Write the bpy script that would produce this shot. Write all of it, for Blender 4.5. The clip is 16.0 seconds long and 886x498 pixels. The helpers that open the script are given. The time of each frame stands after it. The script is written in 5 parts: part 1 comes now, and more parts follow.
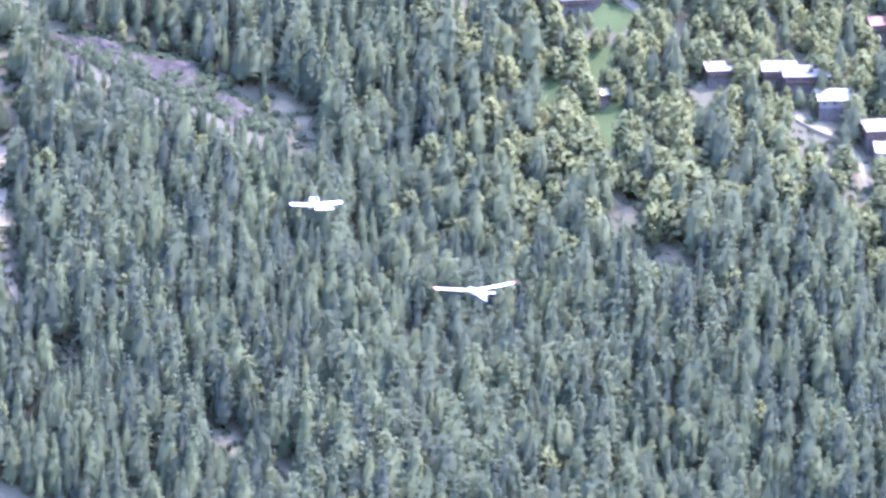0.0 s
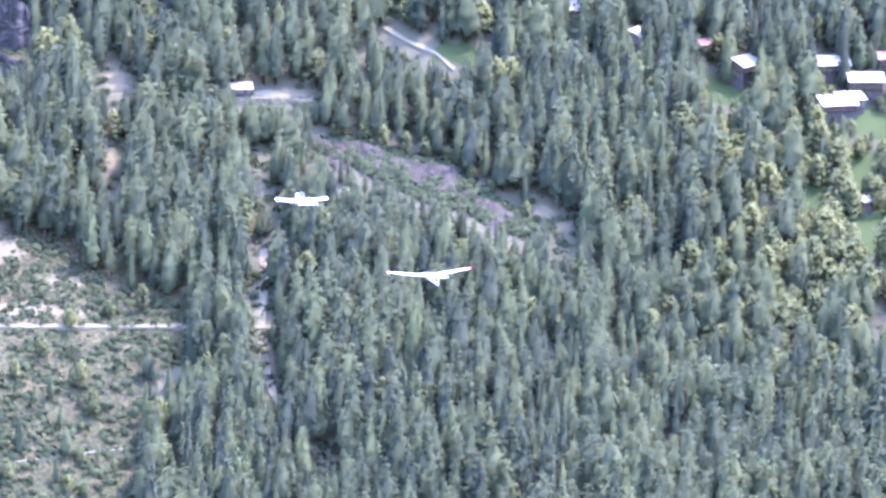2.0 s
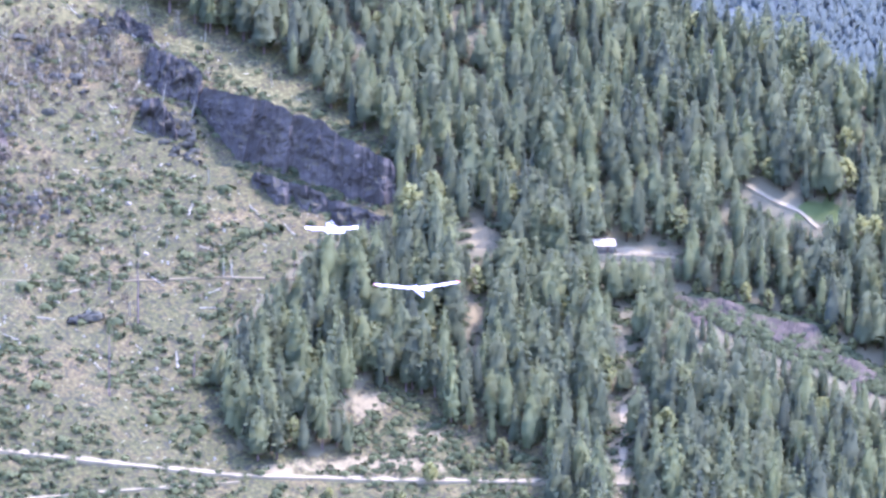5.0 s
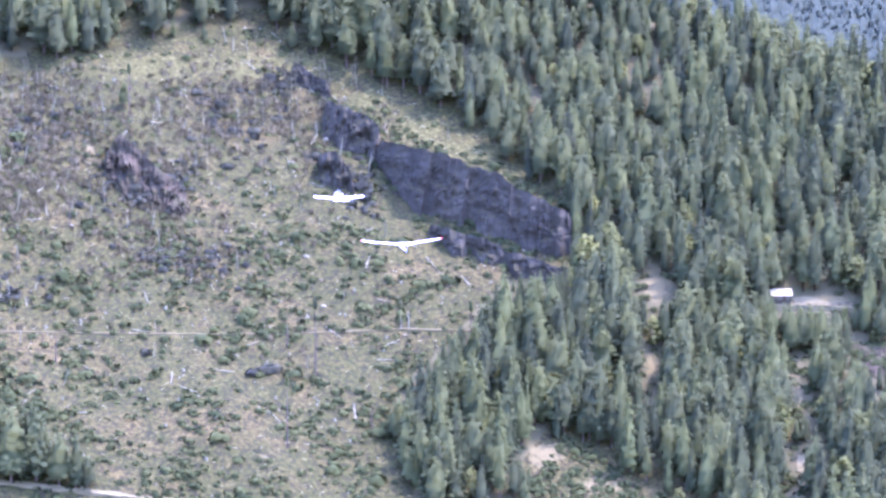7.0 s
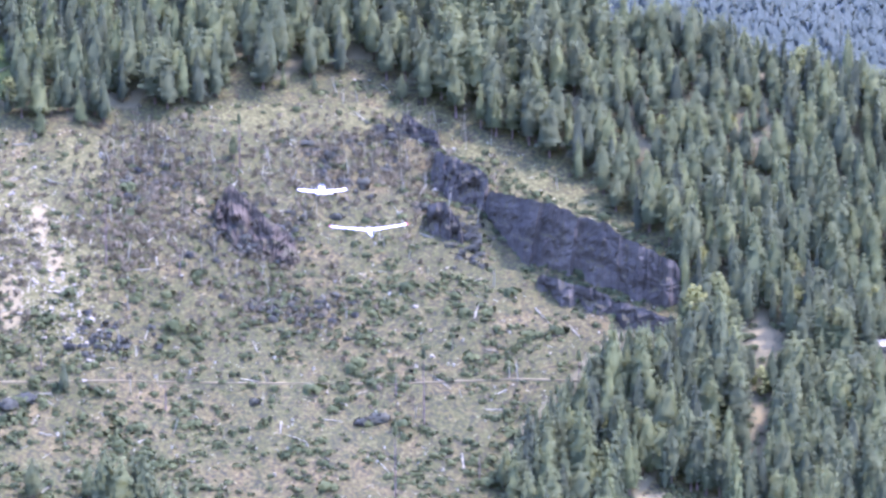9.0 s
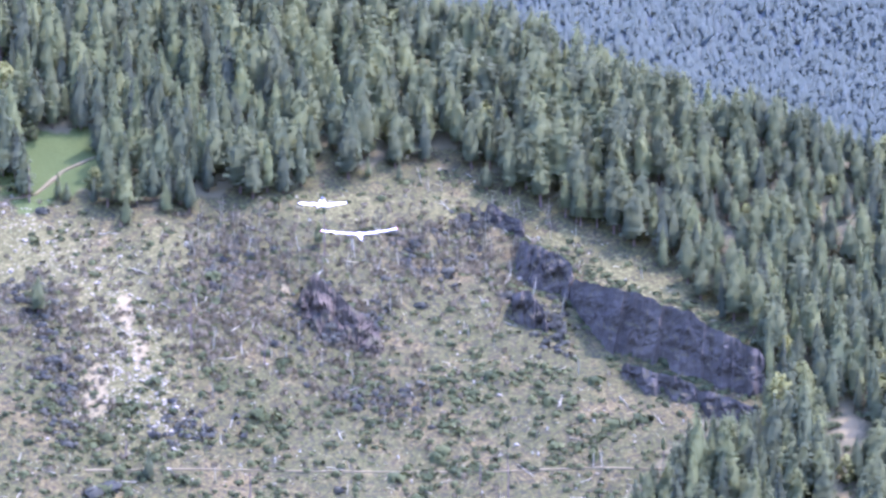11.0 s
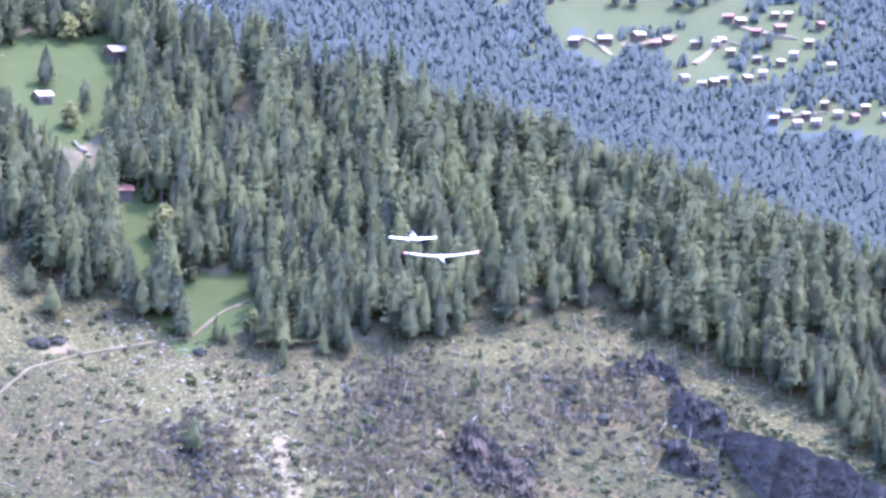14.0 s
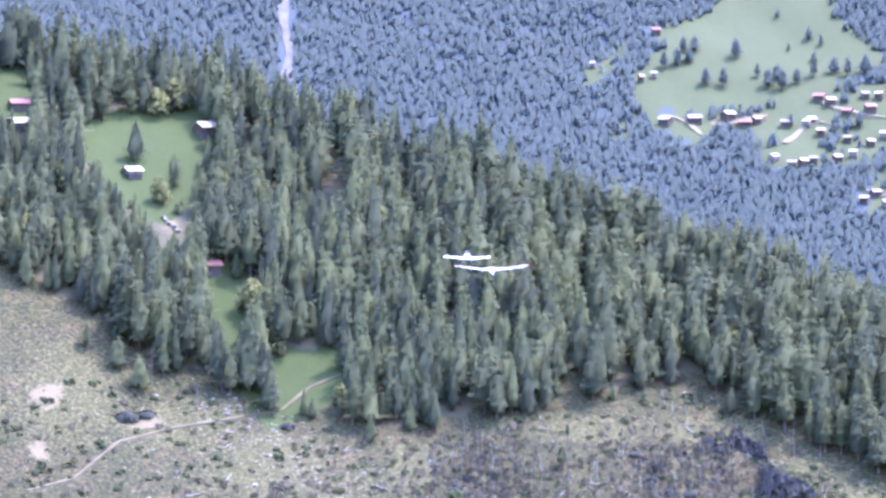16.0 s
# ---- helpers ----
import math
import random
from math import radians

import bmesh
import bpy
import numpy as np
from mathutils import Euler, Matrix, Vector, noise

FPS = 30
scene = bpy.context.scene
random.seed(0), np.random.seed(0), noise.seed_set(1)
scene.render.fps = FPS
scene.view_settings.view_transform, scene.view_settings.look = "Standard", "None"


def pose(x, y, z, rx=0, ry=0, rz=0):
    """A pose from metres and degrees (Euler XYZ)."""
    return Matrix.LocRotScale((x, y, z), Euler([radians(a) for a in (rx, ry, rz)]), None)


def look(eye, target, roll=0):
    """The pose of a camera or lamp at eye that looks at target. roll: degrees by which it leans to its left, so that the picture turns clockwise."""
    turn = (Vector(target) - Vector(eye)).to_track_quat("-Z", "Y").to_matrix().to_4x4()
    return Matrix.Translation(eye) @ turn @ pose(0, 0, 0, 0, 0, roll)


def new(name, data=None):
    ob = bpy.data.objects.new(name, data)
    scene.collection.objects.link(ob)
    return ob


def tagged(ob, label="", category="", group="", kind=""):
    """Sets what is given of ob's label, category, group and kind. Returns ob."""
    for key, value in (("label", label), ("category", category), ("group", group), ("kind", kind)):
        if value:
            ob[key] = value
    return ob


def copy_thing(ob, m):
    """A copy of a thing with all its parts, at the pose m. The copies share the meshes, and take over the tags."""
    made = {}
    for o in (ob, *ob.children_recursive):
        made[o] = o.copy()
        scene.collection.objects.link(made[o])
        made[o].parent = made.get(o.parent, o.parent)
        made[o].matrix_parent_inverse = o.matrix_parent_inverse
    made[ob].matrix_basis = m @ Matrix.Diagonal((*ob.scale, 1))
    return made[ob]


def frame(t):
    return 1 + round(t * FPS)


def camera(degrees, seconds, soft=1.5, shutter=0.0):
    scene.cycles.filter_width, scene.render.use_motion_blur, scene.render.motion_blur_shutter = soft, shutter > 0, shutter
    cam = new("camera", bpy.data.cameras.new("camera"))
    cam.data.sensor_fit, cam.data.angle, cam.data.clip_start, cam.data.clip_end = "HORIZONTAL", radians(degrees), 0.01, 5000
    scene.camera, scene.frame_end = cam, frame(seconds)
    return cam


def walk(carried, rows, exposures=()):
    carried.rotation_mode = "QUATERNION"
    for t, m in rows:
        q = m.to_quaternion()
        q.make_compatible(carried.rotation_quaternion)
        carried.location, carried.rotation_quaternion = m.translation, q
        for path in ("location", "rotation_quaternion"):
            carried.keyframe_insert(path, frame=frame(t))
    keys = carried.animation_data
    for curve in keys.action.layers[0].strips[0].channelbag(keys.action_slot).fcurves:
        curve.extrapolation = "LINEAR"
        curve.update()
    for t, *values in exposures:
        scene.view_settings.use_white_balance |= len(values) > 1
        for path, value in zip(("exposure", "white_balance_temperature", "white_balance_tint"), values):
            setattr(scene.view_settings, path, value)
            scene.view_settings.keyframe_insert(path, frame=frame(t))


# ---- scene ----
# ---------- camera ----------
cam = camera(12.0, 16.0, soft=3.0)
# seconds, x, y, z, heading to the right of +y, pitch, roll in degrees
WALK = (
    (0, -24.24, 14.98, 8.65, 13.528, -12.267, 1.054),
    (0.5, -22.37, 14.65, 7.89, 12.547, -11.815, 1.067),
    (1, -20.52, 14.30, 7.14, 11.519, -11.253, 0.834),
    (1.5, -18.73, 13.94, 6.44, 10.577, -10.923, 0.673),
    (2, -17.02, 13.54, 5.81, 9.604, -10.782, 0.691),
    (2.5, -15.42, 13.09, 5.25, 8.711, -10.657, 0.673),
    (3, -13.91, 12.58, 4.75, 7.746, -10.394, 0.583),
    (3.5, -12.46, 11.97, 4.28, 6.857, -9.909, 0.527),
    (4, -11.06, 11.22, 3.82, 5.908, -9.261, 0.480),
    (4.5, -9.70, 10.35, 3.36, 5.073, -8.792, 0.416),
    (5, -8.38, 9.38, 2.91, 4.242, -8.562, 0.237),
    (5.2, -7.86, 8.97, 2.73, 3.935, -8.508, 0.188),
    (7.3, -3.19, 3.30, 1.01, 1.327, -7.729, -0.533),
    (7.5, -2.81, 2.87, 0.88, 1.138, -7.735, -0.525),
    (8, -1.86, 1.82, 0.56, 0.692, -7.573, -0.615),
    (8.5, -0.94, 0.86, 0.27, 0.340, -7.314, -0.687),
    (9, -0.06, -0.02, -0.04, 0.001, -6.998, -0.708),
    (9.2, 0.29, -0.35, -0.17, -0.114, -6.871, -0.796),
    (11.5, 2.93, -2.42, -2.76, -1.584, -5.323, -0.840),
    (12, 3.31, -2.77, -3.30, -1.941, -4.950, -0.788),
    (12.5, 3.67, -3.12, -3.84, -2.298, -4.604, -0.572),
    (13, 4.02, -3.49, -4.38, -2.685, -4.242, -0.438),
    (13.5, 4.34, -3.88, -4.91, -3.044, -3.908, -0.303),
    (14, 4.66, -4.30, -5.40, -3.430, -3.557, -0.230),
    (14.5, 4.97, -4.76, -5.85, -3.790, -3.233, -0.131),
    (15, 5.27, -5.25, -6.27, -4.185, -2.913, -0.120),
    (15.5, 5.56, -5.76, -6.66, -4.483, -2.666, -0.091),
    (16, 5.85, -6.27, -7.05, -4.662, -2.459, -0.103),
)


def carried_pose(x, y, z, heading, pitch, roll):
    return pose(x, y, z, 0, 0, -heading) @ pose(0, 0, 0, 90 + pitch) @ pose(0, 0, 0, 0, 0, roll)


walk(cam, [(r[0], carried_pose(*r[1:])) for r in WALK], exposures=((0.0, 3.60, 4720, 74), (5.0, 3.40, 4850, 74), (8.0, 3.24, 4900, 74), (12.0, 3.20, 4830, 74), (16.0, 3.12, 4800, 75)))

# ---------- light ----------
SUN_TO = Vector((0.47, 0.18, 1.0)).normalized()
world = bpy.data.worlds.new("sky")
scene.world = world
world.use_nodes = True
wn = world.node_tree
sky = wn.nodes.new("ShaderNodeTexSky")
sky.sky_type = "NISHITA"
sky.sun_disc = False
sky.sun_elevation = math.asin(SUN_TO.z)
sky.sun_rotation = math.atan2(SUN_TO.x, SUN_TO.y)
sky.altitude = 1200
sky.air_density, sky.dust_density, sky.ozone_density = 2.6, 6.0, 2.5
wn.links.new(sky.outputs[0], wn.nodes["Background"].inputs[0])
wn.nodes["Background"].inputs[1].default_value = 0.15
sun = new("sun", bpy.data.lights.new("sun", "SUN"))
sun.data.energy, sun.data.angle, sun.data.color = 1.6, radians(1.5), (1.0, 0.90, 0.54)
sun.matrix_world = look(SUN_TO * 3000, (0, 0, 0))

# ---------- materials ----------


def mat(name, rough=0.8, metal=0.0):
    m = bpy.data.materials.new(name)
    m.use_nodes = True
    b = m.node_tree.nodes["Principled BSDF"]
    b.inputs["Roughness"].default_value, b.inputs["Metallic"].default_value = rough, metal
    return m, m.node_tree, b


def noise_node(nt, scale, detail=4.0, rough=0.6, vec=None):
    n = nt.nodes.new("ShaderNodeTexNoise")
    n.inputs["Scale"].default_value, n.inputs["Detail"].default_value, n.inputs["Roughness"].default_value = scale, detail, rough
    if vec is not None:
        nt.links.new(vec, n.inputs["Vector"])
    return n.outputs["Fac"]


def ramp(nt, fac, stops):
    r = nt.nodes.new("ShaderNodeValToRGB")
    e = r.color_ramp.elements
    while len(e) < len(stops):
        e.new(0.5)
    for k, (p, c) in zip(e, stops):
        k.position, k.color = p, (*c, 1)
    nt.links.new(fac, r.inputs[0])
    return r.outputs[0]


def mixed(nt, fac, a, b):
    n = nt.nodes.new("ShaderNodeMix")
    n.data_type = "RGBA"
    for sock, v in ((n.inputs[0], fac), (n.inputs[6], a), (n.inputs[7], b)):
        if isinstance(v, (int, float)):
            sock.default_value = v
        elif isinstance(v, tuple):
            sock.default_value = (*v, 1)
        else:
            nt.links.new(v, sock)
    return n.outputs[2]


def calc(nt, op, a, b, clamp=False):
    n = nt.nodes.new("ShaderNodeMath")
    n.operation, n.use_clamp = op, clamp
    for sock, v in zip(n.inputs, (a, b)):
        if isinstance(v, (int, float)):
            sock.default_value = v
        else:
            nt.links.new(v, sock)
    return n.outputs[0]


def attr(nt, name):
    n = nt.nodes.new("ShaderNodeAttribute")
    n.attribute_name = name
    return n.outputs["Fac"]


def place(nt):
    return nt.nodes.new("ShaderNodeTexCoord").outputs["Object"]


def bump(nt, b, height, strength, distance):
    n = nt.nodes.new("ShaderNodeBump")
    n.inputs["Strength"].default_value, n.inputs["Distance"].default_value = strength, distance
    nt.links.new(height, n.inputs["Height"])
    nt.links.new(n.outputs[0], b.inputs["Normal"])


def worn(name, low, high, scale, rough=0.8, metal=0.0, grain=8.0, depth=0.02):
    """A plain material with stains at one size and grain at another."""
    m, nt, b = mat(name, rough, metal)
    b.inputs["Specular IOR Level"].default_value = 0.1 if rough > 0.75 else 0.5
    v = place(nt)
    big, fine = noise_node(nt, scale, 4, 0.6, v), noise_node(nt, scale * grain, 3, 0.6, v)
    c = mixed(nt, ramp(nt, big, ((0.3, (0, 0, 0)), (0.7, (1, 1, 1)))), low, high)
    c = mixed(nt, ramp(nt, fine, ((0.35, (0, 0, 0)), (0.7, (0.6, 0.6, 0.6)))), c, tuple(x * 0.7 for x in low))
    nt.links.new(c, b.inputs["Base Color"])
    bump(nt, b, fine, 0.5, depth)
    return m


def leafy(name, dark, mid, light, glow=0.25):
    """Foliage: each tree has a tint of its own, its boughs vary a little, and the leaves let some light through."""
    m, nt, b = mat(name, 0.9)
    b.inputs["Specular IOR Level"].default_value = 0.08
    info = nt.nodes.new("ShaderNodeObjectInfo").outputs["Random"]
    tint = calc(nt, "FRACT", calc(nt, "ADD", attr(nt, "tint"), info), 0)
    island = nt.nodes.new("ShaderNodeNewGeometry").outputs["Random Per Island"]
    f = calc(nt, "ADD", calc(nt, "MULTIPLY", tint, 0.8), calc(nt, "MULTIPLY", island, 0.2))
    c = ramp(nt, f, ((0.1, dark), (0.5, mid), (0.92, light)))
    nt.links.new(c, b.inputs["Base Color"])
    t = nt.nodes.new("ShaderNodeBsdfTranslucent")
    nt.links.new(c, t.inputs[0])
    s = nt.nodes.new("ShaderNodeMixShader")
    s.inputs[0].default_value = glow
    nt.links.new(b.outputs[0], s.inputs[1])
    nt.links.new(t.outputs[0], s.inputs[2])
    nt.links.new(s.outputs[0], nt.nodes["Material Output"].inputs[0])
    return m


SPRUCE = leafy("spruce_needles", (0.046, 0.064, 0.034), (0.069, 0.094, 0.040), (0.096, 0.126, 0.045), 0.5)
LARCH = leafy("pine_needles", (0.061, 0.081, 0.037), (0.083, 0.108, 0.043), (0.108, 0.136, 0.048), 0.5)
BROAD = leafy("broad_leaves", (0.096, 0.120, 0.042), (0.125, 0.152, 0.048), (0.160, 0.186, 0.056), 0.5)
# far conifers: the haze of distance is mixed into this colour as extra blue
FARLEAF = leafy("haze_tinted_needles", (0.066, 0.096, 0.070), (0.070, 0.100, 0.072), (0.075, 0.106, 0.073), 0.5)
BUSH = leafy("bush_leaves", (0.028, 0.042, 0.015), (0.042, 0.058, 0.020), (0.062, 0.080, 0.027), 0.25)
BRUSH = leafy("bare_twigs", (0.052, 0.055, 0.031), (0.078, 0.080, 0.046), (0.116, 0.117, 0.070), 0.35)
# darker than the other bushes: the shade of the hollows is in this colour
SHADE_JUNIPER = leafy("shade_darkened_juniper", (0.026, 0.032, 0.024), (0.034, 0.042, 0.028), (0.046, 0.054, 0.034), 0.2)
BARK = worn("bark", (0.09, 0.07, 0.055), (0.16, 0.13, 0.10), 0.6)
GREYWOOD = worn("weathered_wood", (0.15, 0.155, 0.095), (0.31, 0.32, 0.20), 0.5)
ROCK = worn("purple_grey_rock", (0.036, 0.037, 0.026), (0.073, 0.073, 0.049), 0.10, 0.85, 0, 6.0, 0.4)
SLAB = worn("mauve_brown_slab", (0.036, 0.033, 0.019), (0.066, 0.059, 0.034), 0.12, 0.9, 0, 6.0, 0.3)
PALEROCK = worn("pale_limestone", (0.14, 0.14, 0.084), (0.26, 0.26, 0.165), 0.3, 0.8, 0, 5.0, 0.1)
TURF = worn("dry_turf", (0.034, 0.037, 0.016), (0.070, 0.066, 0.034), 0.15, 0.95)
GRAVEL = worn("pale_gravel", (0.128, 0.121, 0.055), (0.180, 0.172, 0.084), 0.12, 0.9)
SOIL = worn("ochre_soil", (0.098, 0.090, 0.038), (0.145, 0.136, 0.062), 0.12, 0.9)
SCREE = worn("pale_scree", (0.066, 0.069, 0.046), (0.14, 0.146, 0.100), 0.05, 0.9)
PLASTER = worn("white_plaster", (0.125, 0.122, 0.074), (0.18, 0.176, 0.110), 0.4)
TIMBER = worn("dark_timber", (0.056, 0.043, 0.022), (0.105, 0.082, 0.042), 0.5)
STONEWALL = worn("stone_base", (0.056, 0.055, 0.034), (0.098, 0.096, 0.060), 0.6)
GLASS, _gt, _gb = mat("window_glass", 0.25)
_gb.inputs["Base Color"].default_value = (0.03, 0.04, 0.05, 1)
ROOF_PALE = worn("pale_sheet_roof", (0.24, 0.232, 0.132), (0.33, 0.32, 0.19), 0.35, 0.65)
ROOF_SLATE = worn("grey_slate_roof", (0.115, 0.112, 0.070), (0.18, 0.178, 0.115), 0.4, 0.65)
ROOF_RED = worn("red_tile_roof", (0.15, 0.066, 0.030), (0.23, 0.10, 0.048), 0.4, 0.7)
WHITEPAINT = worn("white_gelcoat", (0.80, 0.80, 0.80), (0.86, 0.86, 0.86), 3.0, 0.25, 0, 8.0, 0.0005)
REDPAINT = worn("red_paint", (0.70, 0.03, 0.03), (0.80, 0.05, 0.05), 3.0, 0.3, 0, 8.0, 0.0005)


def ground_material():
    m, nt, b = mat("hillside_soil_and_grass", 0.95)
    b.inputs["Specular IOR Level"].default_value = 0.08
    v = place(nt)
    n1, n2, n3 = noise_node(nt, 0.02, 5, 0.6, v), noise_node(nt, 0.12, 5, 0.65, v), noise_node(nt, 0.7, 4, 0.7, v)
    floor = mixed(nt, n2, (0.056, 0.059, 0.026), (0.085, 0.085, 0.039))
    grass = ramp(nt, calc(nt, "ADD", calc(nt, "MULTIPLY", n1, 0.5), calc(nt, "MULTIPLY", n2, 0.5)),
                 ((0.40, (0.076, 0.067, 0.022)), (0.46, (0.055, 0.054, 0.016)), (0.52, (0.039, 0.046, 0.012)), (0.56, (0.044, 0.050, 0.013)), (0.62, (0.070, 0.065, 0.020))))
    grass = mixed(nt, ramp(nt, n3, ((0.43, (0.95, 0.95, 0.95)), (0.52, (0, 0, 0)))), grass, (0.024, 0.026, 0.014))
    grass = mixed(nt, ramp(nt, n3, ((0.56, (0, 0, 0)), (0.68, (0.8, 0.8, 0.8)))), grass, (0.100, 0.092, 0.042))
    lush = mixed(nt, n2, (0.032, 0.049, 0.011), (0.045, 0.066, 0.016))
    soil = mixed(nt, n2, (0.090, 0.082, 0.033), (0.140, 0.130, 0.057))
    pale = mixed(nt, n2, (0.044, 0.060, 0.019), (0.058, 0.075, 0.024))
    edge = calc(nt, "ADD", calc(nt, "MULTIPLY", calc(nt, "SUBTRACT", n3, 0.5), 0.8), calc(nt, "MULTIPLY", calc(nt, "SUBTRACT", n2, 0.5), 1.1))

    def zone(base, name, over):
        f = calc(nt, "MULTIPLY", calc(nt, "SUBTRACT", calc(nt, "ADD", attr(nt, name), edge), 0.38), 4.0, True)
        return mixed(nt, f, base, over)

    # ground under the far trees, with blue distance haze put into its colour
    hazy_woods = mixed(nt, n2, (0.044, 0.062, 0.050), (0.050, 0.070, 0.055))
    stony = ramp(nt, n3, ((0.38, (0.034, 0.040, 0.012)), (0.52, (0.058, 0.061, 0.019)), (0.66, (0.104, 0.102, 0.037))))
    c = zone(floor, "distant", hazy_woods)
    c = zone(c, "clearing", grass)
    c = zone(c, "stony", stony)
    c = zone(c, "soil", soil)
    c = zone(c, "meadow", lush)
    c = zone(c, "pasture", pale)
    nt.links.new(c, b.inputs["Base Color"])
    bump(nt, b, n3, 0.6, 0.5)
    return m


GROUND = ground_material()

# ---------- the lie of the land ----------
# Bearings are told as (u, v): arc to the right of +y and above a 7 degree dip, both in units of 1/7459 radian.
ARC = 7459.4
DIP = radians(-7.0)
CREST_U = (-3600, -2600, -1370, -1020, -870, -570, -265, 37, 321, 787, 1013, 1291, 1500, 2000, 2600, 3600)
CREST_V = (1500, 1230, 905, 845, 789, 662, 571, 491, 357, 254, 179, 60, 50, 30, -20, -100)


def wave(x, y):
    """Gentle unevenness of the ground, in metres."""
    return (2.2 * np.sin(x / 31 + 1.7 * np.sin(y / 67)) + 1.8 * np.sin(y / 23 + 1.3 * np.sin(x / 41)) +
            0.7 * np.sin(x / 9.1 + y / 13.0) + 0.5 * np.sin(x / 5.3 - y / 7.7))


def height(x, y):
    x, y = np.asarray(x, float), np.asarray(y, float)
    r, az = np.hypot(x, y), np.arctan2(x, y)
    a = np.clip(az, -0.5, 0.5)
    base = 0.745 * (1500 + 250 * a)
    slope = 0.625 * r - base
    rc = base / (0.625 - np.tan(DIP + np.interp(a * ARC, CREST_U, CREST_V) / ARC))
    hill = np.where(r < rc, slope, 0.625 * rc - base - 0.75 * (r - rc))
    far = 0.5 * r - 1840
    return np.maximum(np.maximum(hill, -22 - 0.5 * r), far) + wave(x, y) * np.clip((r - 60) / 300, 0, 1)


def spot(u, v, distant=False):
    """Where the bearing (u, v) meets the ground."""
    az, t = u / ARC, math.tan(DIP + v / ARC)
    lo, hi = (2500.0, 4900.0) if distant else (1050.0, 2300.0)
    rs = np.linspace(lo, hi, 1200)
    gap = height(rs * math.sin(az), rs * math.cos(az)) - rs * t
    i = int(np.argmax(gap > 0)) or 1199
    r = float(rs[i] - (rs[i] - rs[i - 1]) * gap[i] / (gap[i] - gap[i - 1] + 1e-9))
    x, y = r * math.sin(az), r * math.cos(az)
    return Vector((x, y, float(height(x, y))))


def bearings(x, y, z):
    return np.arctan2(x, y) * ARC, (np.arctan2(z, np.hypot(x, y)) - DIP) * ARC


def inside(poly, u, v):
    u, v = np.asarray(u, float), np.asarray(v, float)
    r = np.zeros(u.shape, bool)
    for (a, b), (c, d) in zip(poly, poly[1:] + poly[:1]):
        if b != d:
            r ^= ((b > v) != (d > v)) & (u < (c - a) * (v - b) / (d - b) + a)
    return r


def oval(u, v, a, b):
    return [(u + a * math.cos(k), v + b * math.sin(k)) for k in np.linspace(0, 2 * math.pi, 10)[:-1]]


CLEARING = [(-1600, 600), (-1371, 522), (-1281, 460), (-1181, 419), (-1131, 359), (-1020, 328), (-950, 297), (-889, 275),
            (-781, 239), (-652, 222), (-552, 235), (-452, 255), (-395, 262), (-362, 330), (-335, 318), (-300, 262), (-221, 300),
            (-140, 318), (-41, 261), (79, 200), (179, 159), (279, 98), (330, 30), (425, -40), (425, -125), (297, -155), (215, -240),
            (150, -301), (95, -370), (120, -560), (690, -575), (700, -640), (610, -700), (570, -1150), (-1700, -1150)]
MEADOWS = [[(-859, 362), (-766, 376), (-763, 300), (-880, 255), (-930, 310)],
           [(-1005, 512), (-930, 532), (-922, 445), (-965, 390), (-1000, 460)],
           [(-1231, 775), (-1151, 790), (-1020, 800), (-1005, 743), (-1035, 662), (-1091, 620), (-1151, 665), (-1216, 735)],
           [(-1390, 900), (-1321, 866), (-1305, 820), (-1390, 790)],
           oval(1804, -348, 26, 12), oval(1895, -305, 14, 24), oval(1922, -405, 22, 36), oval(1898, -380, 20, 18), oval(1180, -115, 38, 12),
           oval(1960, -85, 20, 10), oval(1925, -215, 36, 12), oval(1660, -170, 50, 14)]
SOILS = [oval(1368, -412, 18, 12), oval(573, -160, 30, 24), oval(370, -458, 44, 28), oval(-773, 668, 22, 18), oval(-1068, 602, 22, 16),
         oval(470, -510, 40, 22), oval(820, -330, 9, 40), oval(826, -480, 9, 30), oval(820, -560, 12, 45), oval(835, -650, 10, 26),
         oval(843, -710, 9, 16), oval(925, -830, 14, 14), oval(865, -182, 60, 12), oval(833, -292, 9, 18), oval(830, -364, 9, 26), oval(826, -520, 12, 40), oval(1368, -454, 14, 10), oval(1949, -560, 26, 12), oval(2031, -632, 28, 14), oval(1217, -969, 26, 14), oval(1330, -1019, 14, 12), oval(943, -820, 14, 14), oval(380, -562, 170, 20),
         oval(200, -572, 60, 10), oval(-1290, 300, 42, 28), oval(-1300, 205, 22, 24), oval(-715, 60, 18, 44), oval(-690, -20, 20, 34),
         oval(-770, -80, 26, 60), oval(-1110, 250, 40, 16), oval(-430, 90, 10, 26), oval(560, -300, 16, 26), 
         oval(2290, -405, 26, 14), oval(2370, -480, 14, 36), oval(1330, -385, 28, 12), oval(2080, -340, 12, 10)]
VILLAGE = [(-205, 792), (-120, 830), (60, 850), (260, 870), (280, 650), (140, 650), (150, 720), (40, 712), (-30, 735), (-60, 785)]
STONY = [oval(50, 172, 70, 24), oval(150, 122, 70, 26), oval(240, 84, 70, 26), oval(320, 34, 50, 26), oval(-90, 230, 120, 40), oval(-300, 235, 120, 30), oval(-700, -60, 110, 130), oval(-760, 60, 100, 110), oval(-900, 170, 150, 80), oval(-1050, 250, 140, 60), oval(-1250, 300, 120, 120), oval(-640, 170, 70, 50)]
OUTCROP = [(905, -262), (1001, -256), (1081, -286), (1172, -306), (1243, -362), (1325, -412), (1290, -432), (1242, -412),
           (1182, -385), (1101, -362), (1030, -325), (935, -285)]
